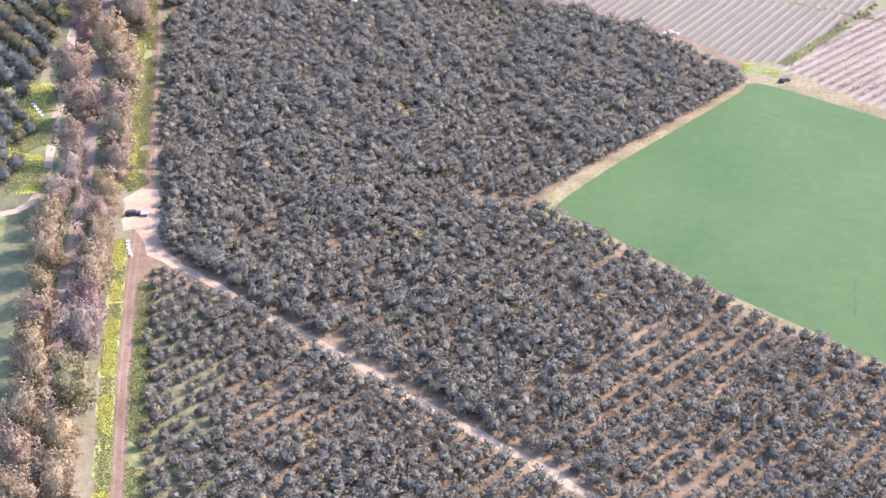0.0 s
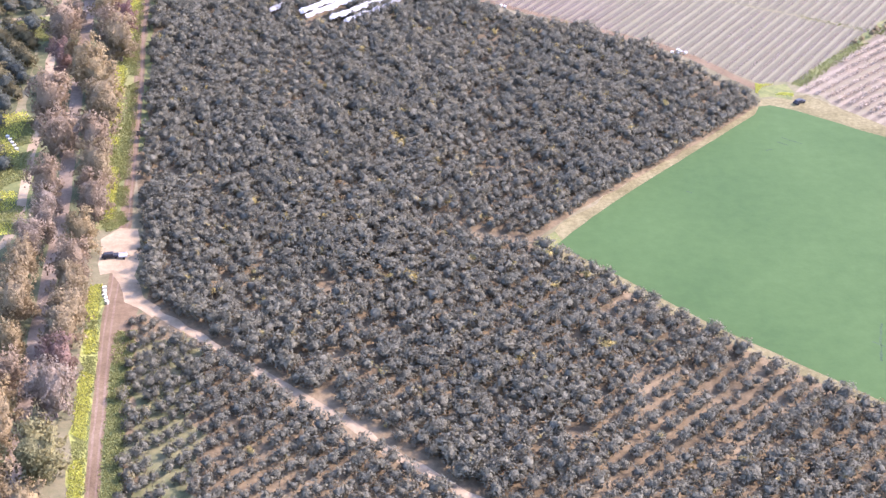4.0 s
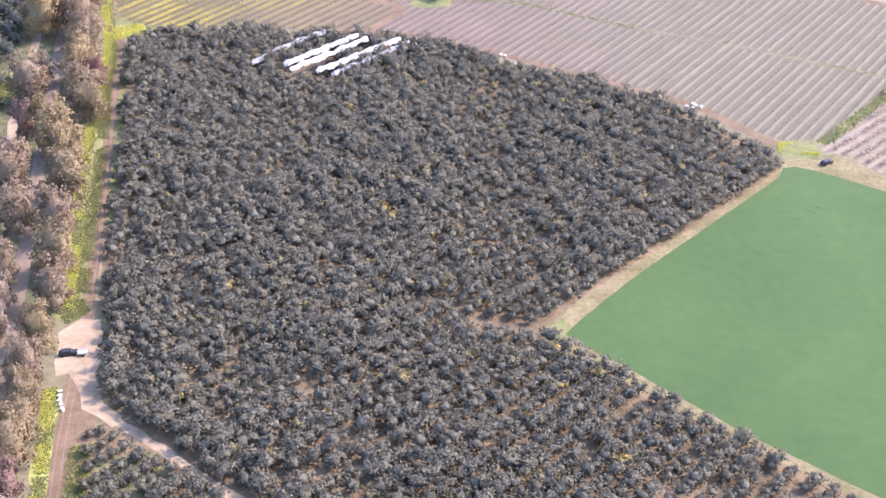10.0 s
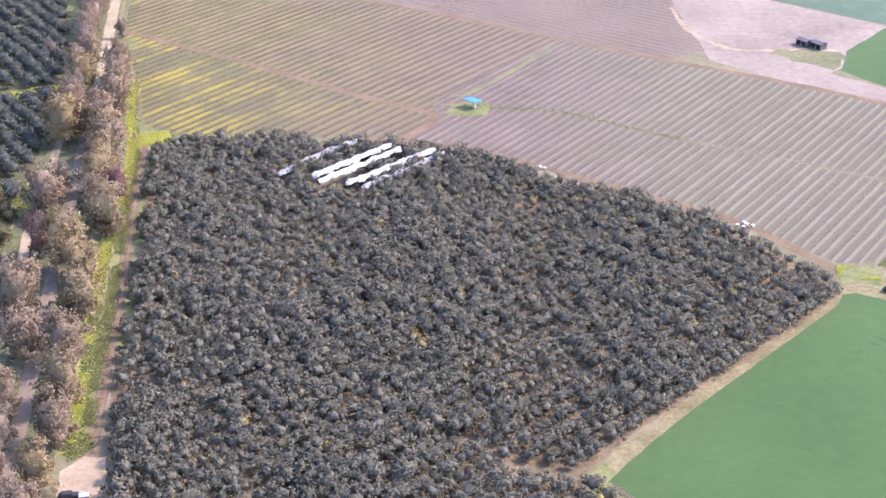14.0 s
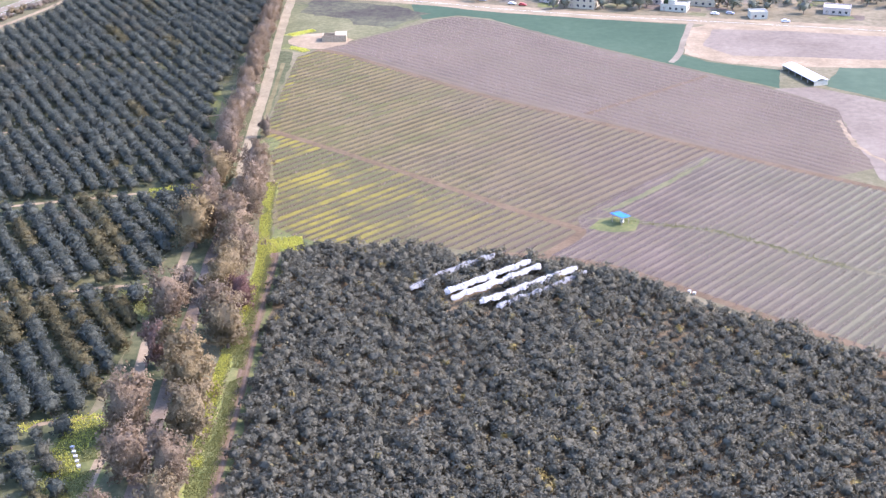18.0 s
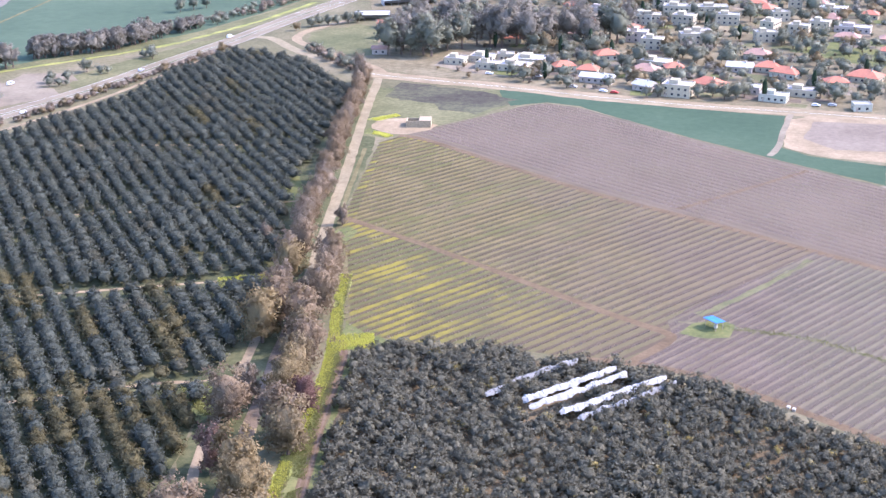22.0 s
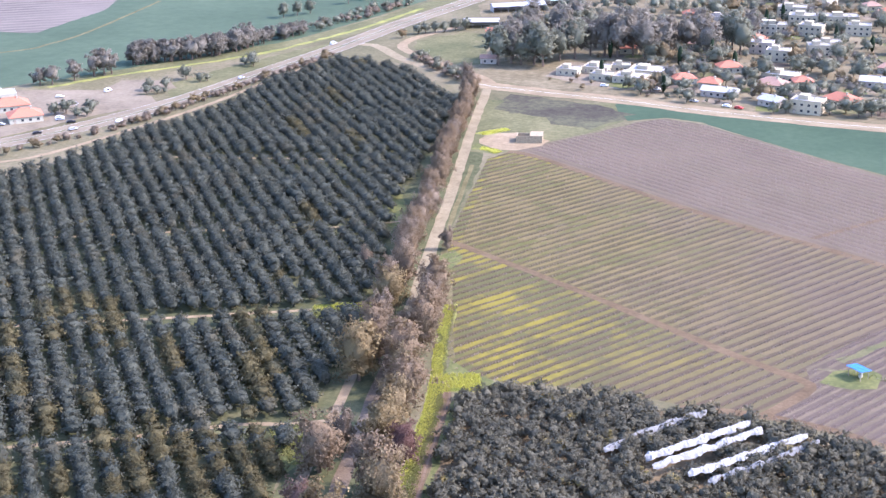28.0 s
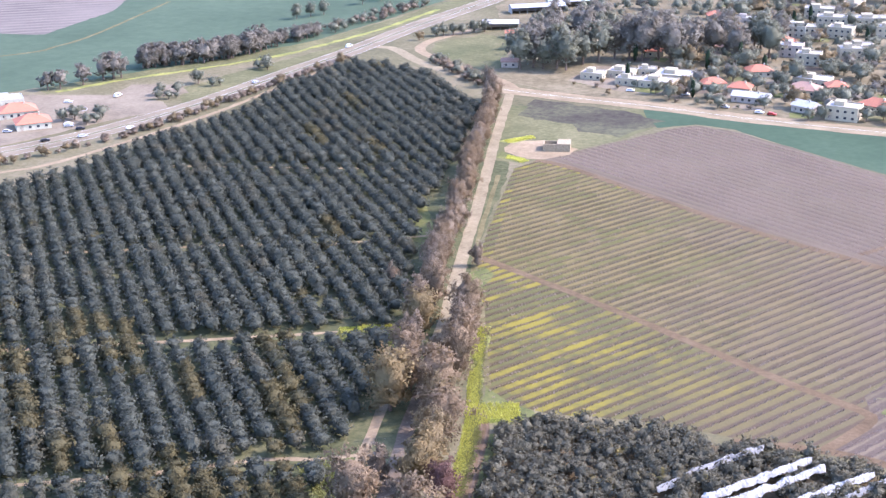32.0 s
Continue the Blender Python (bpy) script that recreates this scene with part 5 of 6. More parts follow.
def house(x, y, rot, w, d, storeys, roof, wall, cover, label, seed=0):
    g = random.Random(seed * 31 + int(x * 7 + y))
    H = 3.0 * storeys + 0.3
    e = thing("house", x, y, rot, label, "house", "village houses")
    part("wall", box_mesh("wall", -w / 2, -d / 2, -0.1, w / 2, d / 2, H, wall), e)
    if roof == "flat":
        bm = bmesh.new()
        t = 0.25
        box(bm, -w / 2 - .05, -d / 2 - .05, H, w / 2 + .05, -d / 2 + t, H + 0.6)
        box(bm, -w / 2 - .05, d / 2 - t, H, w / 2 + .05, d / 2 + .05, H + 0.6)
        box(bm, -w / 2 - .05, -d / 2 + t, H, -w / 2 + t, d / 2 - t, H + 0.6)
        box(bm, w / 2 - t, -d / 2 + t, H, w / 2 + .05, d / 2 - t, H + 0.6)
        part("parapet", bm_mesh("parapet", bm, wall), e)
        part("roof", box_mesh("roof", -w / 2 + t, -d / 2 + t, H, w / 2 - t, d / 2 - t, H + 0.12, cover), e)
        if storeys > 1 or g.random() < 0.6:
            part("roof_hut", box_mesh("roof_hut", -w * 0.3, -d * 0.2, H + 0.12, w * 0.02, d * 0.25, H + 2.2, wall, 0.04), e)
        part("solar_tank", raw_mesh("solar_tank", *pipe_arrays([(w * 0.2, -0.6, H + 0.9), (w * 0.2, 0.6, H + 0.9)], [0.3, 0.3], 10), "white"), e)
    else:
        rise, o = 0.28 * d, 0.5
        x0, y0 = w / 2 + o, d / 2 + o
        ridge = w / 2 + o if roof == "gable" else max(0.3, w / 2 - d / 2)
        V = [(-x0, -y0, H), (x0, -y0, H), (x0, y0, H), (-x0, y0, H), (-ridge, 0, H + rise), (ridge, 0, H + rise)]
        V += [(a, b, c - 0.2) for a, b, c in V[:4]]
        F = [(0, 1, 5), (0, 5, 4), (2, 3, 4), (2, 4, 5), (1, 2, 5), (3, 0, 4), (6, 1, 0), (6, 7, 1), (7, 2, 1), (7, 8, 2), (8, 3, 2), (8, 9, 3), (9, 0, 3), (9, 6, 0), (6, 8, 7), (6, 9, 8)]
        rf = part("roof", raw_mesh("roof", np.array(V), np.array(F), cover), e)
        part("chimney", box_mesh("chimney", w * 0.18, -d * 0.12, H + rise * 0.4, w * 0.18 + 0.7, -d * 0.12 + 0.7, H + rise + 0.7, "white"), rf)
    for s in range(storeys):
        z = 1.6 + 3.0 * s
        n = max(1, int(w / 3.4))
        windows(e, -w / 2 + 0.5, w / 2 - 0.5, -d / 2, z, n, 0)
        windows(e, -d / 2 + 0.5, d / 2 - 0.5, -w / 2, z, max(1, int(d / 4)), -90)
        windows(e, -d / 2 + 0.5, d / 2 - 0.5, -w / 2, z, max(1, int(d / 4)), 90)
    dr = part("door", box_mesh("door", -w * 0.38, -d / 2 - 0.05, 0, -w * 0.38 + 1.0, -d / 2 + 0.02, 2.1, "timber"), e)
    part("door_handle", box_mesh("door_handle", -w * 0.38 + 0.82, -d / 2 - 0.12, 1.0, -w * 0.38 + 0.9, -d / 2 - 0.05, 1.08, "dark_steel"), dr)
    return e


RED = "one-storey house with a red tiled hip roof"
WHT = "pale flat-roofed house with a roof hut"
CRM = "two-storey cream flat-roofed house"
FRONT = [(-166, 917, -6, 12, 10, 1, 2), (-152, 925, -6, 14, 11, 1, 2), (-146, 909, -8, 12, 9, 1, 2), (-130, 908, -8, 18, 13, 1, 2), (-124, 925, -6, 19, 15, 1, 1), (-140, 932, 8, 10, 8, 1, 2), (-81, 887, -10, 18, 7, 1, 3), (-88, 905, -8, 11, 9, 1, 0),
         (-83, 944, 20, 13, 10, 1, 0), (-57, 910, -14, 15, 11, 1, 0), (-54, 932, -14, 18, 12, 1, 1), (-42, 919, 15, 10, 9, 1, 0), (-36, 867, -12, 15, 11, 2, 2), (-21, 885, -28, 17, 11, 1, 0)]
MIDDLE = [(-54, 875, -30, 11, 8, 1, 3), (-59, 977, -5, 13, 10, 2, 1), (-70, 996, -5, 13, 10, 2, 1), (-72, 1050, -5, 14, 11, 2, 1), (-33, 1005, 15, 14, 10, 2, 2), (-52, 1084, 0, 18, 12, 2, 2),
          (-29, 1086, 10, 20, 12, 2, 2), (-102, 1038, 0, 11, 9, 1, 0), (-104, 1083, 0, 13, 10, 1, 1), (-106, 999, -10, 12, 9, 1, 0), (-103, 911, 25, 12, 9, 1, 0), (-144, 978, 10, 10, 8, 1, 0)]
EAST = [(3, 962, -12, 14, 10, 1, 0), (9.6, 931, -10, 13, 10, 1, 0), (19, 919, -25, 15, 10, 1, 0), (13, 866, -12, 14, 9, 1, 1), (27, 880, -10, 16, 10, 1, 2), (61, 918, -20, 17, 12, 1, 0),
        (-6, 928, -8, 14, 8, 1, 3), (45, 902, 10, 12, 9, 1, 0), (0, 881, -8, 12, 9, 1, 1), (56, 855, 10, 9, 7, 1, 1), (92, 900, 0, 14, 10, 1, 0), (98, 870, -8, 14, 10, 1, 1)]
BACK = [(-38, 996, 12, 13, 10, 2, 2), (-67, 1050, 8, 14, 10, 2, 1), (-18, 1060, 0, 15, 11, 2, 2), (25, 1117, 0, 9, 9, 3, 2), (50, 1112, -10, 18, 12, 1, 1), (-1, 1122, 0, 14, 10, 1, 0),
        (-61, 1110, 0, 18, 11, 2, 2), (-135, 1043, 5, 12, 9, 1, 1), (60, 1050, -10, 22, 10, 1, 1), (95, 1090, 0, 18, 10, 1, 3), (80, 985, -10, 14, 10, 1, 0), (115, 950, 0, 14, 10, 1, 0)]
for row in (FRONT, MIDDLE, EAST, BACK):
    for k, (x, y, rot, w, d, st, kind) in enumerate(row):
        if kind == 0:
            house(x, y, rot, w, d, st, "hip", "cream" if k % 2 else "white", "tile" if k % 3 else "tile_dull", RED, k)
        elif kind == 1:
            house(x, y, rot, w, d, st, "flat", ("white", "cream", "stone")[k % 3], ("sheet", "concrete")[k % 2], WHT if st == 1 else "two-storey pale flat-roofed house", k)
        elif kind == 2:
            house(x, y, rot, w, d, st, "flat", "cream", "concrete", CRM if st > 1 else "one-storey cream flat-roofed house", k)
        else:
            house(x, y, rot, w, d, st, "gable", "stone", "sheet", "low building with a pale sheet roof", k)


def shed(name, x, y, rot, w, d, h, wall, cover, label):
    """A long sheet-roofed shed with open bays along one side."""
    e = thing(name, x, y, rot, label, "shed")
    part("back_wall", box_mesh("back_wall", -w / 2, d / 2 - 0.2, 0, w / 2, d / 2, h, wall), e)
    for s in (-1, 1):
        part("end_wall", box_mesh("end_wall", s * (w / 2 - 0.1) - 0.1, -d / 2, 0, s * (w / 2 - 0.1) + 0.1, d / 2 - 0.2, h, wall), e)
    for k in range(1, max(2, int(w / 5))):
        px = -w / 2 + k * w / max(2, int(w / 5))
        part("post", box_mesh("post", px - 0.12, -d / 2, 0, px + 0.12, -d / 2 + 0.24, h, "concrete"), e)
    V = [(-w / 2 - .4, -d / 2 - .4, h), (w / 2 + .4, -d / 2 - .4, h), (w / 2 + .4, d / 2 + .4, h), (-w / 2 - .4, d / 2 + .4, h), (-w / 2 - .4, 0, h + d * 0.16), (w / 2 + .4, 0, h + d * 0.16)]
    V += [(a, b, c - 0.12) for a, b, c in V]
    F = [(0, 1, 5), (0, 5, 4), (2, 3, 4), (2, 4, 5), (6, 11, 7), (6, 10, 11), (8, 10, 9), (8, 11, 10), (0, 6, 7), (0, 7, 1), (2, 8, 9), (2, 9, 3), (0, 4, 10), (0, 10, 6), (4, 3, 9), (4, 9, 10), (1, 7, 11), (1, 11, 5), (5, 11, 8), (5, 8, 2)]
    part("roof", raw_mesh("roof", np.array(V), np.array(F), cover), e)


shed("long_shed", 72.3, 749.5, -63, 27, 7.0, 2.3, "white", "sheet", "long white shed with a pale sheet roof beside the green strip")
shed("dark_shed", 131, 642, -52, 5, 4, 2.5, "dark_steel", "dark_steel", "small dark gabled shed in the fallow field")
shed("dark_shed", 136.2, 638.5, -52, 5, 4, 2.5, "dark_steel", "dark_steel", "small dark gabled shed in the fallow field")
shed("long_shed", -239, 1088, 28, 36, 10, 4.0, "concrete", "grey_sheet", "long grey-roofed shed by the highway")
shed("long_shed", -223, 1112, 28, 30, 10, 4.0, "white", "sheet", "long pale-roofed shed by the highway")
shed("long_shed", -248, 1030, 15, 22, 10, 4.0, "white", "sheet", "white roadside shed with a pale roof")
house(-234, 1006, 10, 8, 6, 1, "gable", "white", "tile", "small white house with a red roof", 3)
house(-216, 932, 10, 9, 6, 1, "gable", "stone", "tile_dull", "small shed-like house among tall trees", 4)


def ruin(x, y, rot):
    e = thing("ruined_building", x, y, rot, "roofless pale stone ruin on a bare yard", "ruin")
    for a in ((-6, -4, 6, -3.6, 3.2), (-6, 3.6, 6, 4, 2.6), (-6, -3.6, -5.6, 3.6, 3.0), (5.6, -3.6, 6, 3.6, 3.3), (0, -3.6, 0.35, 3.6, 2.6)):
        bm = box(bmesh.new(), a[0], a[1], 0, a[2], a[3], a[4])
        part("wall", bm_mesh("wall", bm, "ruin_stone"), e)
    part("roof_slab", box_mesh("roof_slab", 0.2, -4.1, 3.3, 6.1, 4.1, 3.45, "ruin_stone"), e)
    part("rubble", raw_mesh("rubble", ICO2[0] * (2.4, 2.8, 0.5) + (-2.8, 0, 0.3), ICO2[1], "ruin_stone"), e)


ruin(-155, 783, 10)

# roadside station
house(-404, 756, 40, 16, 12, 1, "hip", "white", "tile", "white roadside restaurant with a red tiled roof", 1)
house(-423, 772, 40, 18, 12, 1, "hip", "white", "tile", "white roadside building with a red tiled roof", 2)
house(-440, 790, 40, 14, 12, 1, "flat", "white", "sheet", "white flat-roofed roadside building", 2)
for k, (x, y, rot, tone, where) in enumerate([(-387, 760, 30, "silver", "beside the forecourt trees"), (-389, 763, 30, "white", "on the forecourt"), (-384, 735, 50, "dark", "on the forecourt edge"), (-412, 800, 20, "white", "on the forecourt"), (-379, 757, 35, "dark", "on the forecourt"),
                                              (-394, 818, 80, "white van", "at the parking area"), (-410, 744, 20, "silver", "before the restaurant"), (-114, 892, 0, "white", "by the white hall"), (-142, 893, 10, "white", "by the village road"), (-75, 866, -10, "white", "by the village road"),
                                              (-69, 864, -12, "red", "by the village road"), (-92, 872, -10, "silver", "by the village road"), (34, 858, -5, "white", "by the village road"), (42, 860, -5, "silver", "by the village road"), (70, 847, -3, "white", "by the village road")]):
    car(x, y, rot, tone, where)
for x, y, rot, tone in [(-356.5, 764.5, 62, "white"), (-337, 862, 77, "silver"), (-320.5, 957, 76, "white van"), (-312, 930, 76, "dark"), (-371, 746, 58, "silver")]:
    car(x, y, rot, tone, "on the highway", 0.22)

g = random.Random(33)
EXTRA = [(g.uniform(-125, 140), g.uniform(1000, 1170)) for _ in range(60)]
DONE = [(h[0], h[1]) for row in (FRONT, MIDDLE, EAST, BACK) for h in row]
for k, (x, y) in enumerate(EXTRA):
    if all(math.hypot(x - a, y - b) > 19 for a, b in DONE):
        kind = g.random()
        w, d, rot = g.uniform(10, 16), g.uniform(8, 11), g.choice((-12, 0, 15, 70))
        if kind < 0.4:
            house(x, y, rot, w, d, 1, "hip", "cream", "tile" if kind < 0.25 else "tile_dull", RED, k)
        else:
            house(x, y, rot, w, d, 1 + (kind > 0.75), "flat", "cream" if kind > 0.6 else "white", "concrete", "flat-roofed pale village house", k)
        DONE.append((x, y))

# ---- village and roadside trees ----
def garden_tree_set(mat, seeds, r, h, cards, card):
    return [raw_mesh("crown", *clump_crown(s, r * 0.95, h * 0.08, h * 0.92, 60 if h > 12 else 28, r * 0.24, cards, card * 0.95, -0.6, 0.22, 0.64), mat, True) for s in seeds]


GARDEN = garden_tree_set("village_green", range(100, 105), 3.6, 7.0, 420, 0.4)
DUSTY = garden_tree_set("euc_olive", range(110, 113), 3.8, 7.0, 420, 0.42)
BIG = garden_tree_set("grove", range(120, 124), 6.2, 18.0, 1300, 0.55)
WIDE = garden_tree_set("grove", range(124, 128), 5.4, 12.0, 800, 0.55)
BIG_D = garden_tree_set("village_green", range(130, 133), 6.0, 17.0, 1200, 0.55)
TWIGGY = garden_tree_set("euc_grey", range(115, 118), 3.4, 5.0, 420, 0.35)
G_TRUNK = raw_mesh("trunk", *trunk_arrays(50, 2.6, 0.22), "bark")
B_TRUNK = raw_mesh("trunk", *trunk_arrays(51, 7.0, 0.4, 4, 2.2), "bark")
CYP = raw_mesh("crown", *joined([(np.hstack([ICO2[0] * (1.25, 1.25, 5.6) * (1 + 0.1 * np.random.default_rng(3).normal(size=(len(ICO2[0]), 1))) + (0, 0, 6.2), ICO2[0]]), ICO2[1]), clump_crown(140, 1.25, 0.4, 11.5, 60, 0.4, 400, 0.28, -0.9, 0.05)]), "cypress")


def garden_tree(x, y, s, crowns, trunk, label, k, group):
    e = thing({"village grove": "grove_tree", "village garden trees": "garden_tree", "highway bushes": "bush", "garden shrubs": "bush"}.get(group, "roadside_tree"), x, y, k * 71, label, "tree", group)
    e.scale = (s, s, s)
    part("trunk", trunk, e)
    part("crown", crowns[k % len(crowns)], e)


k = 0
for x, y in [(-109.8, 887.3), (-147, 910.6), (-151.5, 959.4), (-110.5, 949), (-93.8, 1030), (-105.5, 1027), (-80.8, 953.5), (-74.3, 1076), (-65.5, 1092), (8, 865), (33, 886), (-95, 965), (62, 930), (-9, 1010), (-30, 1030), (85, 1000)]:
    e = thing("cypress", x, y, 50 * k, "slender dark green cypress", "tree", "cypresses")
    e.scale = (1, 1, 0.8 + 0.06 * (k % 6))
    part("trunk", G_TRUNK, e)
    part("crown", CYP, e)
    k += 1
taken_xy = list(DONE)


def clear_of(x, y, d):
    return all(math.hypot(x - a, y - b) > d for a, b in taken_xy)


g = random.Random(21)
grove = [(-209, 927), (-203, 933), (-197, 931), (-190, 934), (-184, 930), (-178, 946), (-171, 954), (-164, 964), (-156, 966), (-148, 962), (-140, 968), (-132, 962), (-124, 973), (-112, 985), (-98, 972), (-87, 998), (-205, 945), (-192, 948)]
grove += [(g.uniform(-205, -75), g.uniform(955, 1040)) for _ in range(34)]
for n, (x, y) in enumerate(grove):          # the tall grove at the village's corner
    if n > 17 and (not clear_of(x, y, 7.5) or y > 1080 + 0.6 * (x + 75) + 40):
        continue
    dark = g.random() < 0.35
    garden_tree(x, y, g.uniform(1.15, 1.5) if n < 18 else g.uniform(0.8, 1.35), BIG_D if dark else BIG, B_TRUNK, "tall %s grove tree by the village" % ("dark green" if dark else "grey-olive"), k, "village grove")
    taken_xy.append((x, y))
    k += 1
for _ in range(900):
    x, y = g.uniform(-130, 135), g.uniform(862, 1180)
    if y < 868 - 0.12 * (x + 100) + 2 or not clear_of(x, y, 6.5) or any(abs(a - x - 0.1 * (b - y)) < 7 and 0 < b - y < 14 for a, b in DONE):
        continue
    dusty = g.random() < 0.3
    garden_tree(x, y, g.uniform(0.6, 1.35) * (1.5 if k % 6 == 0 else 1.0), DUSTY if dusty else GARDEN, G_TRUNK, "%s garden tree between village houses" % ("dusty olive" if dusty else "dark green"), k, "village garden trees")
    taken_xy.append((x, y))
    k += 1
    if k > 270:
        break
for x, y, s, kind in [(-90.8, 951, 1.9, 0), (-127.6, 958, 1.7, 0), (-119.3, 954, 1.6, 1), (-51.9, 859, 0.9, 0), (-65.6, 901, 1.0, 0), (-46.8, 889, 1.3, 0), (-25.8, 977, 1.8, 0), (-31.9, 946, 1.5, 0), (-120.5, 880.5, 1.2, 0), (-12, 862, 1.3, 0), (-6, 864, 1.4, 0), (-18, 868, 1.2, 0), (-2, 870, 1.3, 0), (-46, 862, 1.0, 0), (-122, 893, 1.0, 1), (-116, 905, 1.0, 1),
                      (-280, 998, 1.0, 0), (-276, 1001, 1.1, 0), (-271, 1005, 1.1, 0), (-266, 1008, 1.0, 0), (-260, 1013, 1.2, 0), (-255, 1018, 1.2, 0), (-286, 985, 0.8, 1),
                      (-385, 783, 0.8, 0), (-380, 779, 0.9, 0), (-391, 772, 1.1, 0), (-395, 768, 1.0, 0), (-383, 770, 0.7, 0), (-374, 826, 1.0, 0), (-367, 832, 0.9, 0), (-366, 853, 1.2, 0), (-346, 897, 1.1, 0), (-349, 892, 0.8, 0), (-428, 752, 0.8, 0)]:
    garden_tree(x, y, s, DUSTY if kind else GARDEN, G_TRUNK, "rounded dark green roadside tree" if not kind else "dusty olive roadside tree", k, "roadside trees")
    k += 1
for x, y, s in [(-437, 821, 0.85), (-432, 825, 0.9), (-425, 836, 1.0), (-420, 848, 1.15), (-416, 852, 1.3), (-413, 855, 1.0)]:
    garden_tree(x, y, s, WIDE, B_TRUNK, "brownish tall tree at the field edge", k, "field edge trees")
    k += 1
for u in np.linspace(0, 1, 80):
    x, y = float(np.interp(u, [0, 0.25, 0.5, 0.75, 1], [-411, -396, -377, -365, -352])) + g.uniform(-6, 2), float(np.interp(u, [0, 0.25, 0.5, 0.75, 1], [876, 890, 908, 938, 978])) + g.uniform(-1, 7)
    garden_tree(x, y, g.uniform(0.75, 1.15) * (1.0 if u < 0.8 else 0.7), WIDE, B_TRUNK, "brownish grove tree at the field edge", k, "field edge trees")
    k += 1
for u in np.linspace(0, 1, 45):
    garden_tree(-348 + 34 * u + g.uniform(-12, 3), 985 + 110 * u + g.uniform(-6, 6), g.uniform(0.5, 1.0), TWIGGY if g.random() < 0.6 else GARDEN, G_TRUNK, "low scrubby bush below the highway", k, "highway bushes")
    k += 1
isle = thing("traffic_island", -400.5, 789.5, 0, "round kerbed traffic island with shrubs on the forecourt", "traffic island", "", 0.15 * LIFT)
ring = [(5.2 * math.cos(2 * math.pi * q / 28), 4.2 * math.sin(2 * math.pi * q / 28), 0.12) for q in range(29)]
part("kerb", raw_mesh("kerb", *pipe_arrays(ring, [0.22] * 29, 6), "concrete"), isle)
part("bed", raw_mesh("bed", ICO2[0] * (4.9, 3.9, 0.25) + (0, 0, 0.05), ICO2[1], "burnt"), isle)
for x, y, s in [(-403, 789, 0.35), (-400.5, 791, 0.3), (-398, 789.5, 0.38), (-401, 787.5, 0.25), (-381, 766, 0.8), (-378.5, 771, 0.75), (-356, 850, 0.85), (-353, 853, 0.6), (-343, 891, 0.9), (-370.5, 817.5, 0.8), (-366, 820, 0.7), (-363, 823, 0.5)]:
    garden_tree(x, y, s, GARDEN, G_TRUNK, "rounded dark green shrub by the forecourt", k, "highway bushes")
    k += 1
for u in np.linspace(0, 1, 95):      # bushes on the highway bank
    x, y = float(np.interp(u, [0, 0.2, 0.45, 0.7, 1], [-385, -354, -339, -328, -309])), float(np.interp(u, [0, 0.2, 0.45, 0.7, 1], [690, 748, 795, 850, 925]))
    garden_tree(x + g.uniform(-2, 2.5), y + g.uniform(-3, 3), g.uniform(0.4, 0.75), TWIGGY if g.random() < 0.7 else DUSTY, G_TRUNK, "low dusty bush on the highway bank", k, "highway bushes")
    k += 1
for u in np.linspace(0, 1, 34):      # scrub on the bank of the slip road
    x, y = float(np.interp(u, [0, 0.4, 0.75, 1], [-262, -240, -222, -210])), float(np.interp(u, [0, 0.4, 0.75, 1], [938, 912, 893, 884]))
    garden_tree(x + g.uniform(-4, 3), y + g.uniform(-4, 4), g.uniform(0.45, 0.95), TWIGGY if g.random() < 0.65 else GARDEN, G_TRUNK, "scrubby brown bush on the slip road's bank", k, "highway bushes")
    k += 1
for x, y in [(-384, 1028), (-378, 1037), (-372, 1045), (-360, 1085), (-352, 1100)]:
    garden_tree(x, y, 0.6, BIG_D, B_TRUNK, "dark tree at the field's far edge", k, "field edge trees")
    k += 1

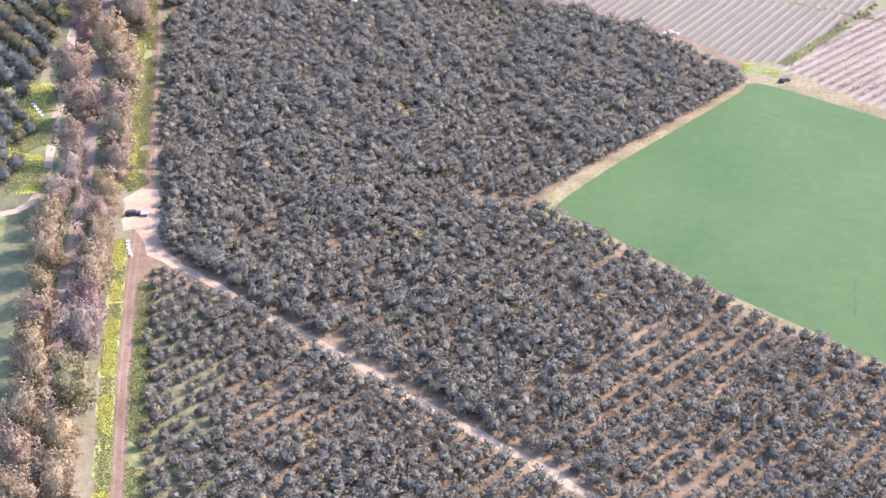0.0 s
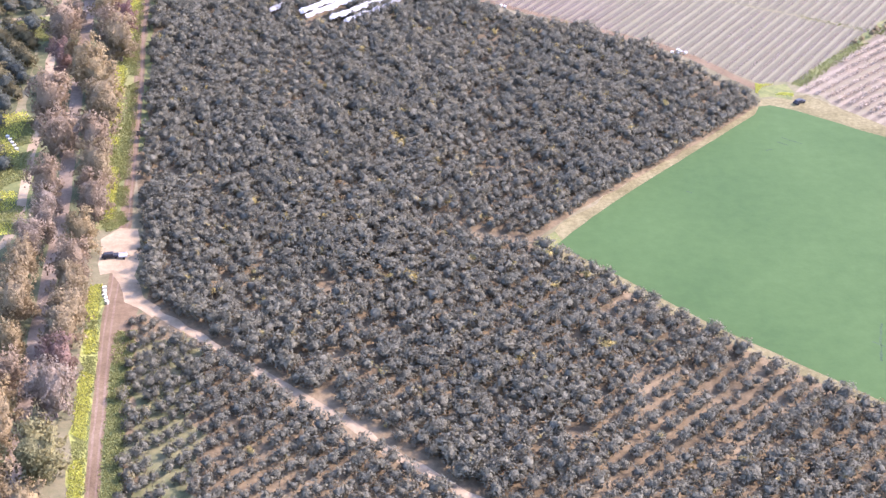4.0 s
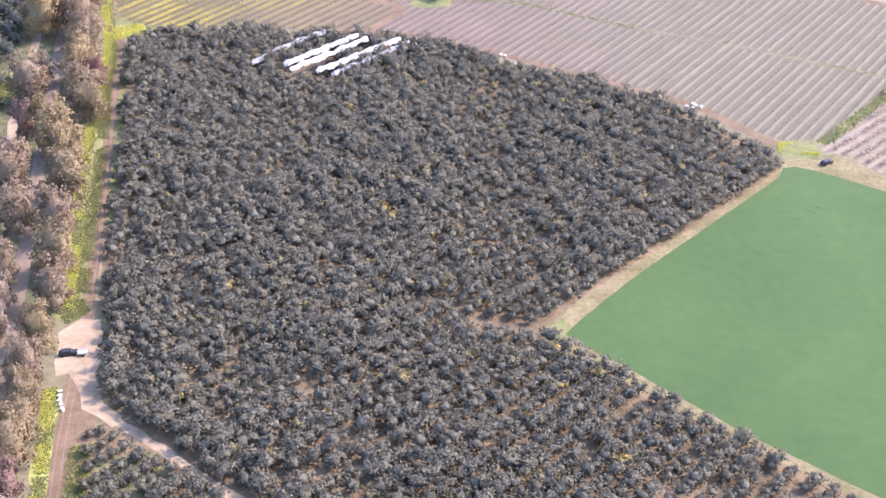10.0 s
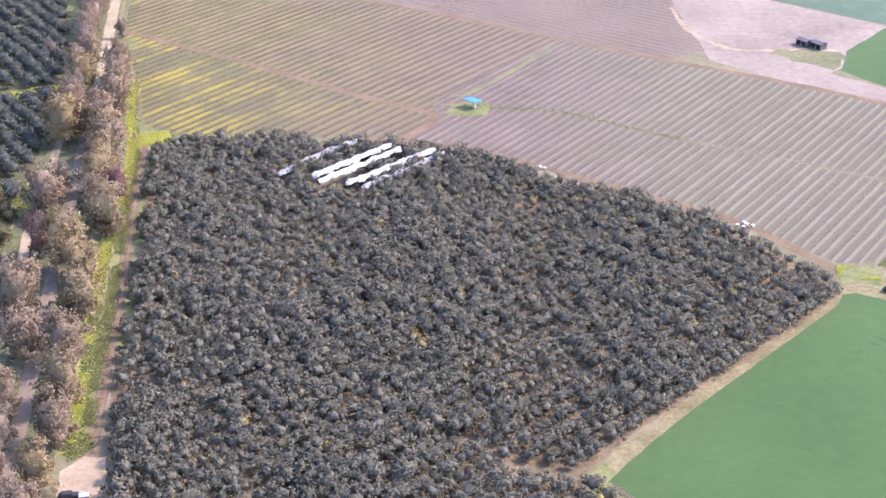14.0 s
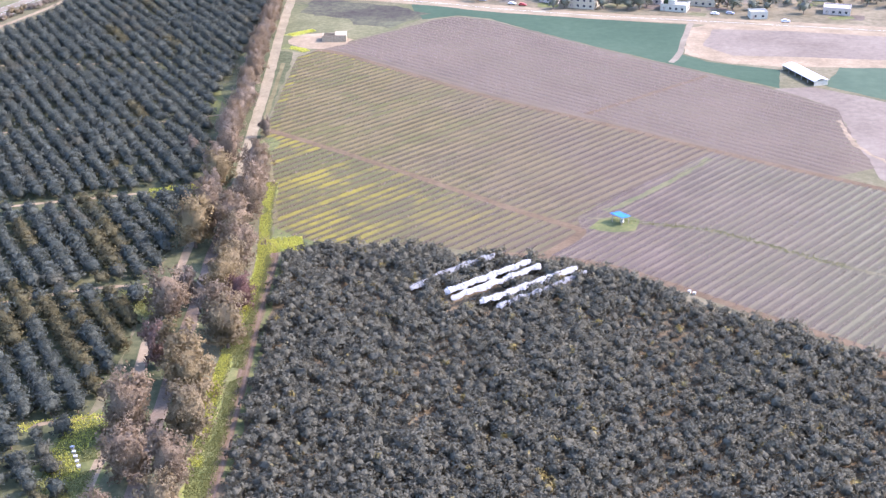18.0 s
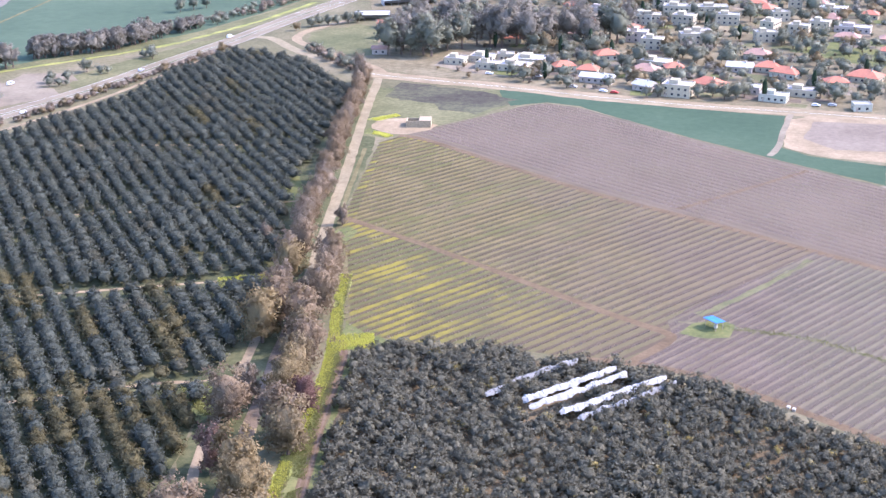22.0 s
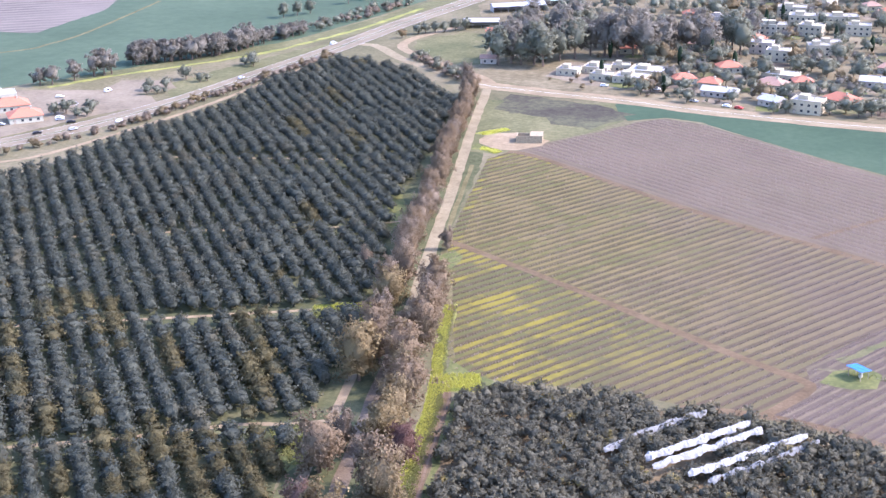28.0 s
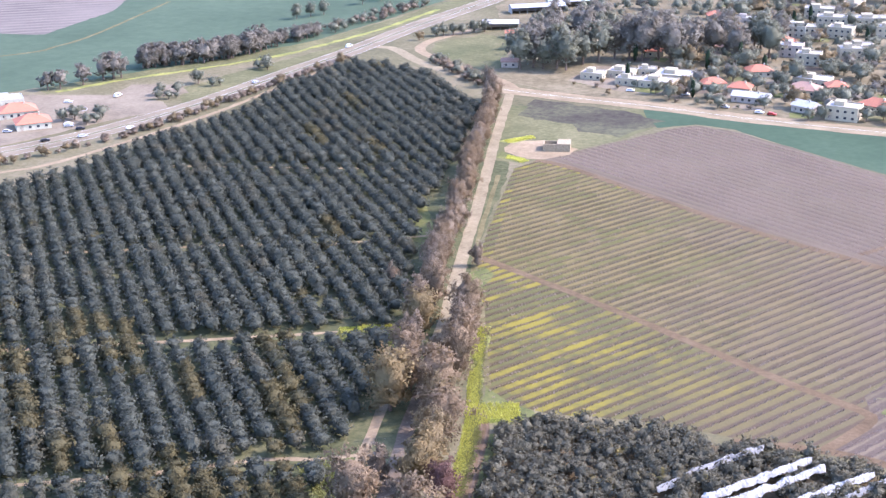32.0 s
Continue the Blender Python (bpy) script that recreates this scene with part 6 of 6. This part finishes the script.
g = random.Random(61)
PLOTS = [("garden_plot", "scrub", "weedy green garden plot"), ("garden_plot", "brown_plot", "bare brown garden plot"), ("garden_plot", "verge", "small green lawn"), ("paved_yard", "lot", "pale paved yard by a house")]
for n, (a, b) in enumerate(DONE):          # gardens and yards round the houses
    for q in range(2):
        x, y = a + g.uniform(-12, 12), b - g.uniform(7, 15)
        if y < 872 - 0.12 * (x + 100):
            continue
        w, d, rot = g.uniform(4, 8), g.uniform(3, 6), radians(g.uniform(-20, 20))
        ring = [(x + u * w * math.cos(rot) - v * d * math.sin(rot), y + u * w * math.sin(rot) + v * d * math.cos(rot)) for u, v in ((-1, -1), (1, -1), (1, 1), (-1, 1))]
        name, mat, label = PLOTS[g.randrange(4)]
        sheet(name, ring, 0.09 + 0.012 * ((n * 2 + q) % 9), mat, label, 0.7)
for _ in range(420):
    x, y = g.uniform(-175, 130), g.uniform(872, 1060)
    if y < 874 - 0.12 * (x + 100) or not clear_of(x, y, 4.2) or k > 1500:
        continue
    if g.random() < 0.55:
        garden_tree(x, y, g.uniform(0.28, 0.55), g.choice((TWIGGY, DUSTY, GARDEN)), G_TRUNK, "low garden shrub between village houses", k, "garden shrubs")
        taken_xy.append((x, y))
        k += 1

g = random.Random(44)
wood = []
for _ in range(2600):
    x, y = g.uniform(-230, 330), g.uniform(870, 1330)
    if y < 876 - 0.12 * (x + 100) or (x < -120 and y < 990 + 0.2 * (x + 120)) or y > 1075 + 0.9 * (x + 235) + 60 or not clear_of(x, y, 7.0) or any(abs(a - x - 0.1 * (b - y)) < 8 and 0 < b - y < 17 for a, b in DONE):
        continue
    wood.append((x, y, g.uniform(0.75, 1.45), g.uniform(0, 6.28), g.randrange(99)))
    taken_xy.append((x, y))
LEAFY = [clump_crown(150 + q, 3.3, 0.1, 6.5, 26, 0.9, 150, 0.5, -0.4, 0.18) for q in range(6)]
scatter(LEAFY, [w for w in wood if w[4] % 3], "village_green", "garden_woodland", "dark green trees filling the village gardens", "trees")
scatter(LEAFY, [w for w in wood if w[4] % 3 == 0], "grove", "garden_woodland", "dusty olive trees filling the village gardens", "trees")
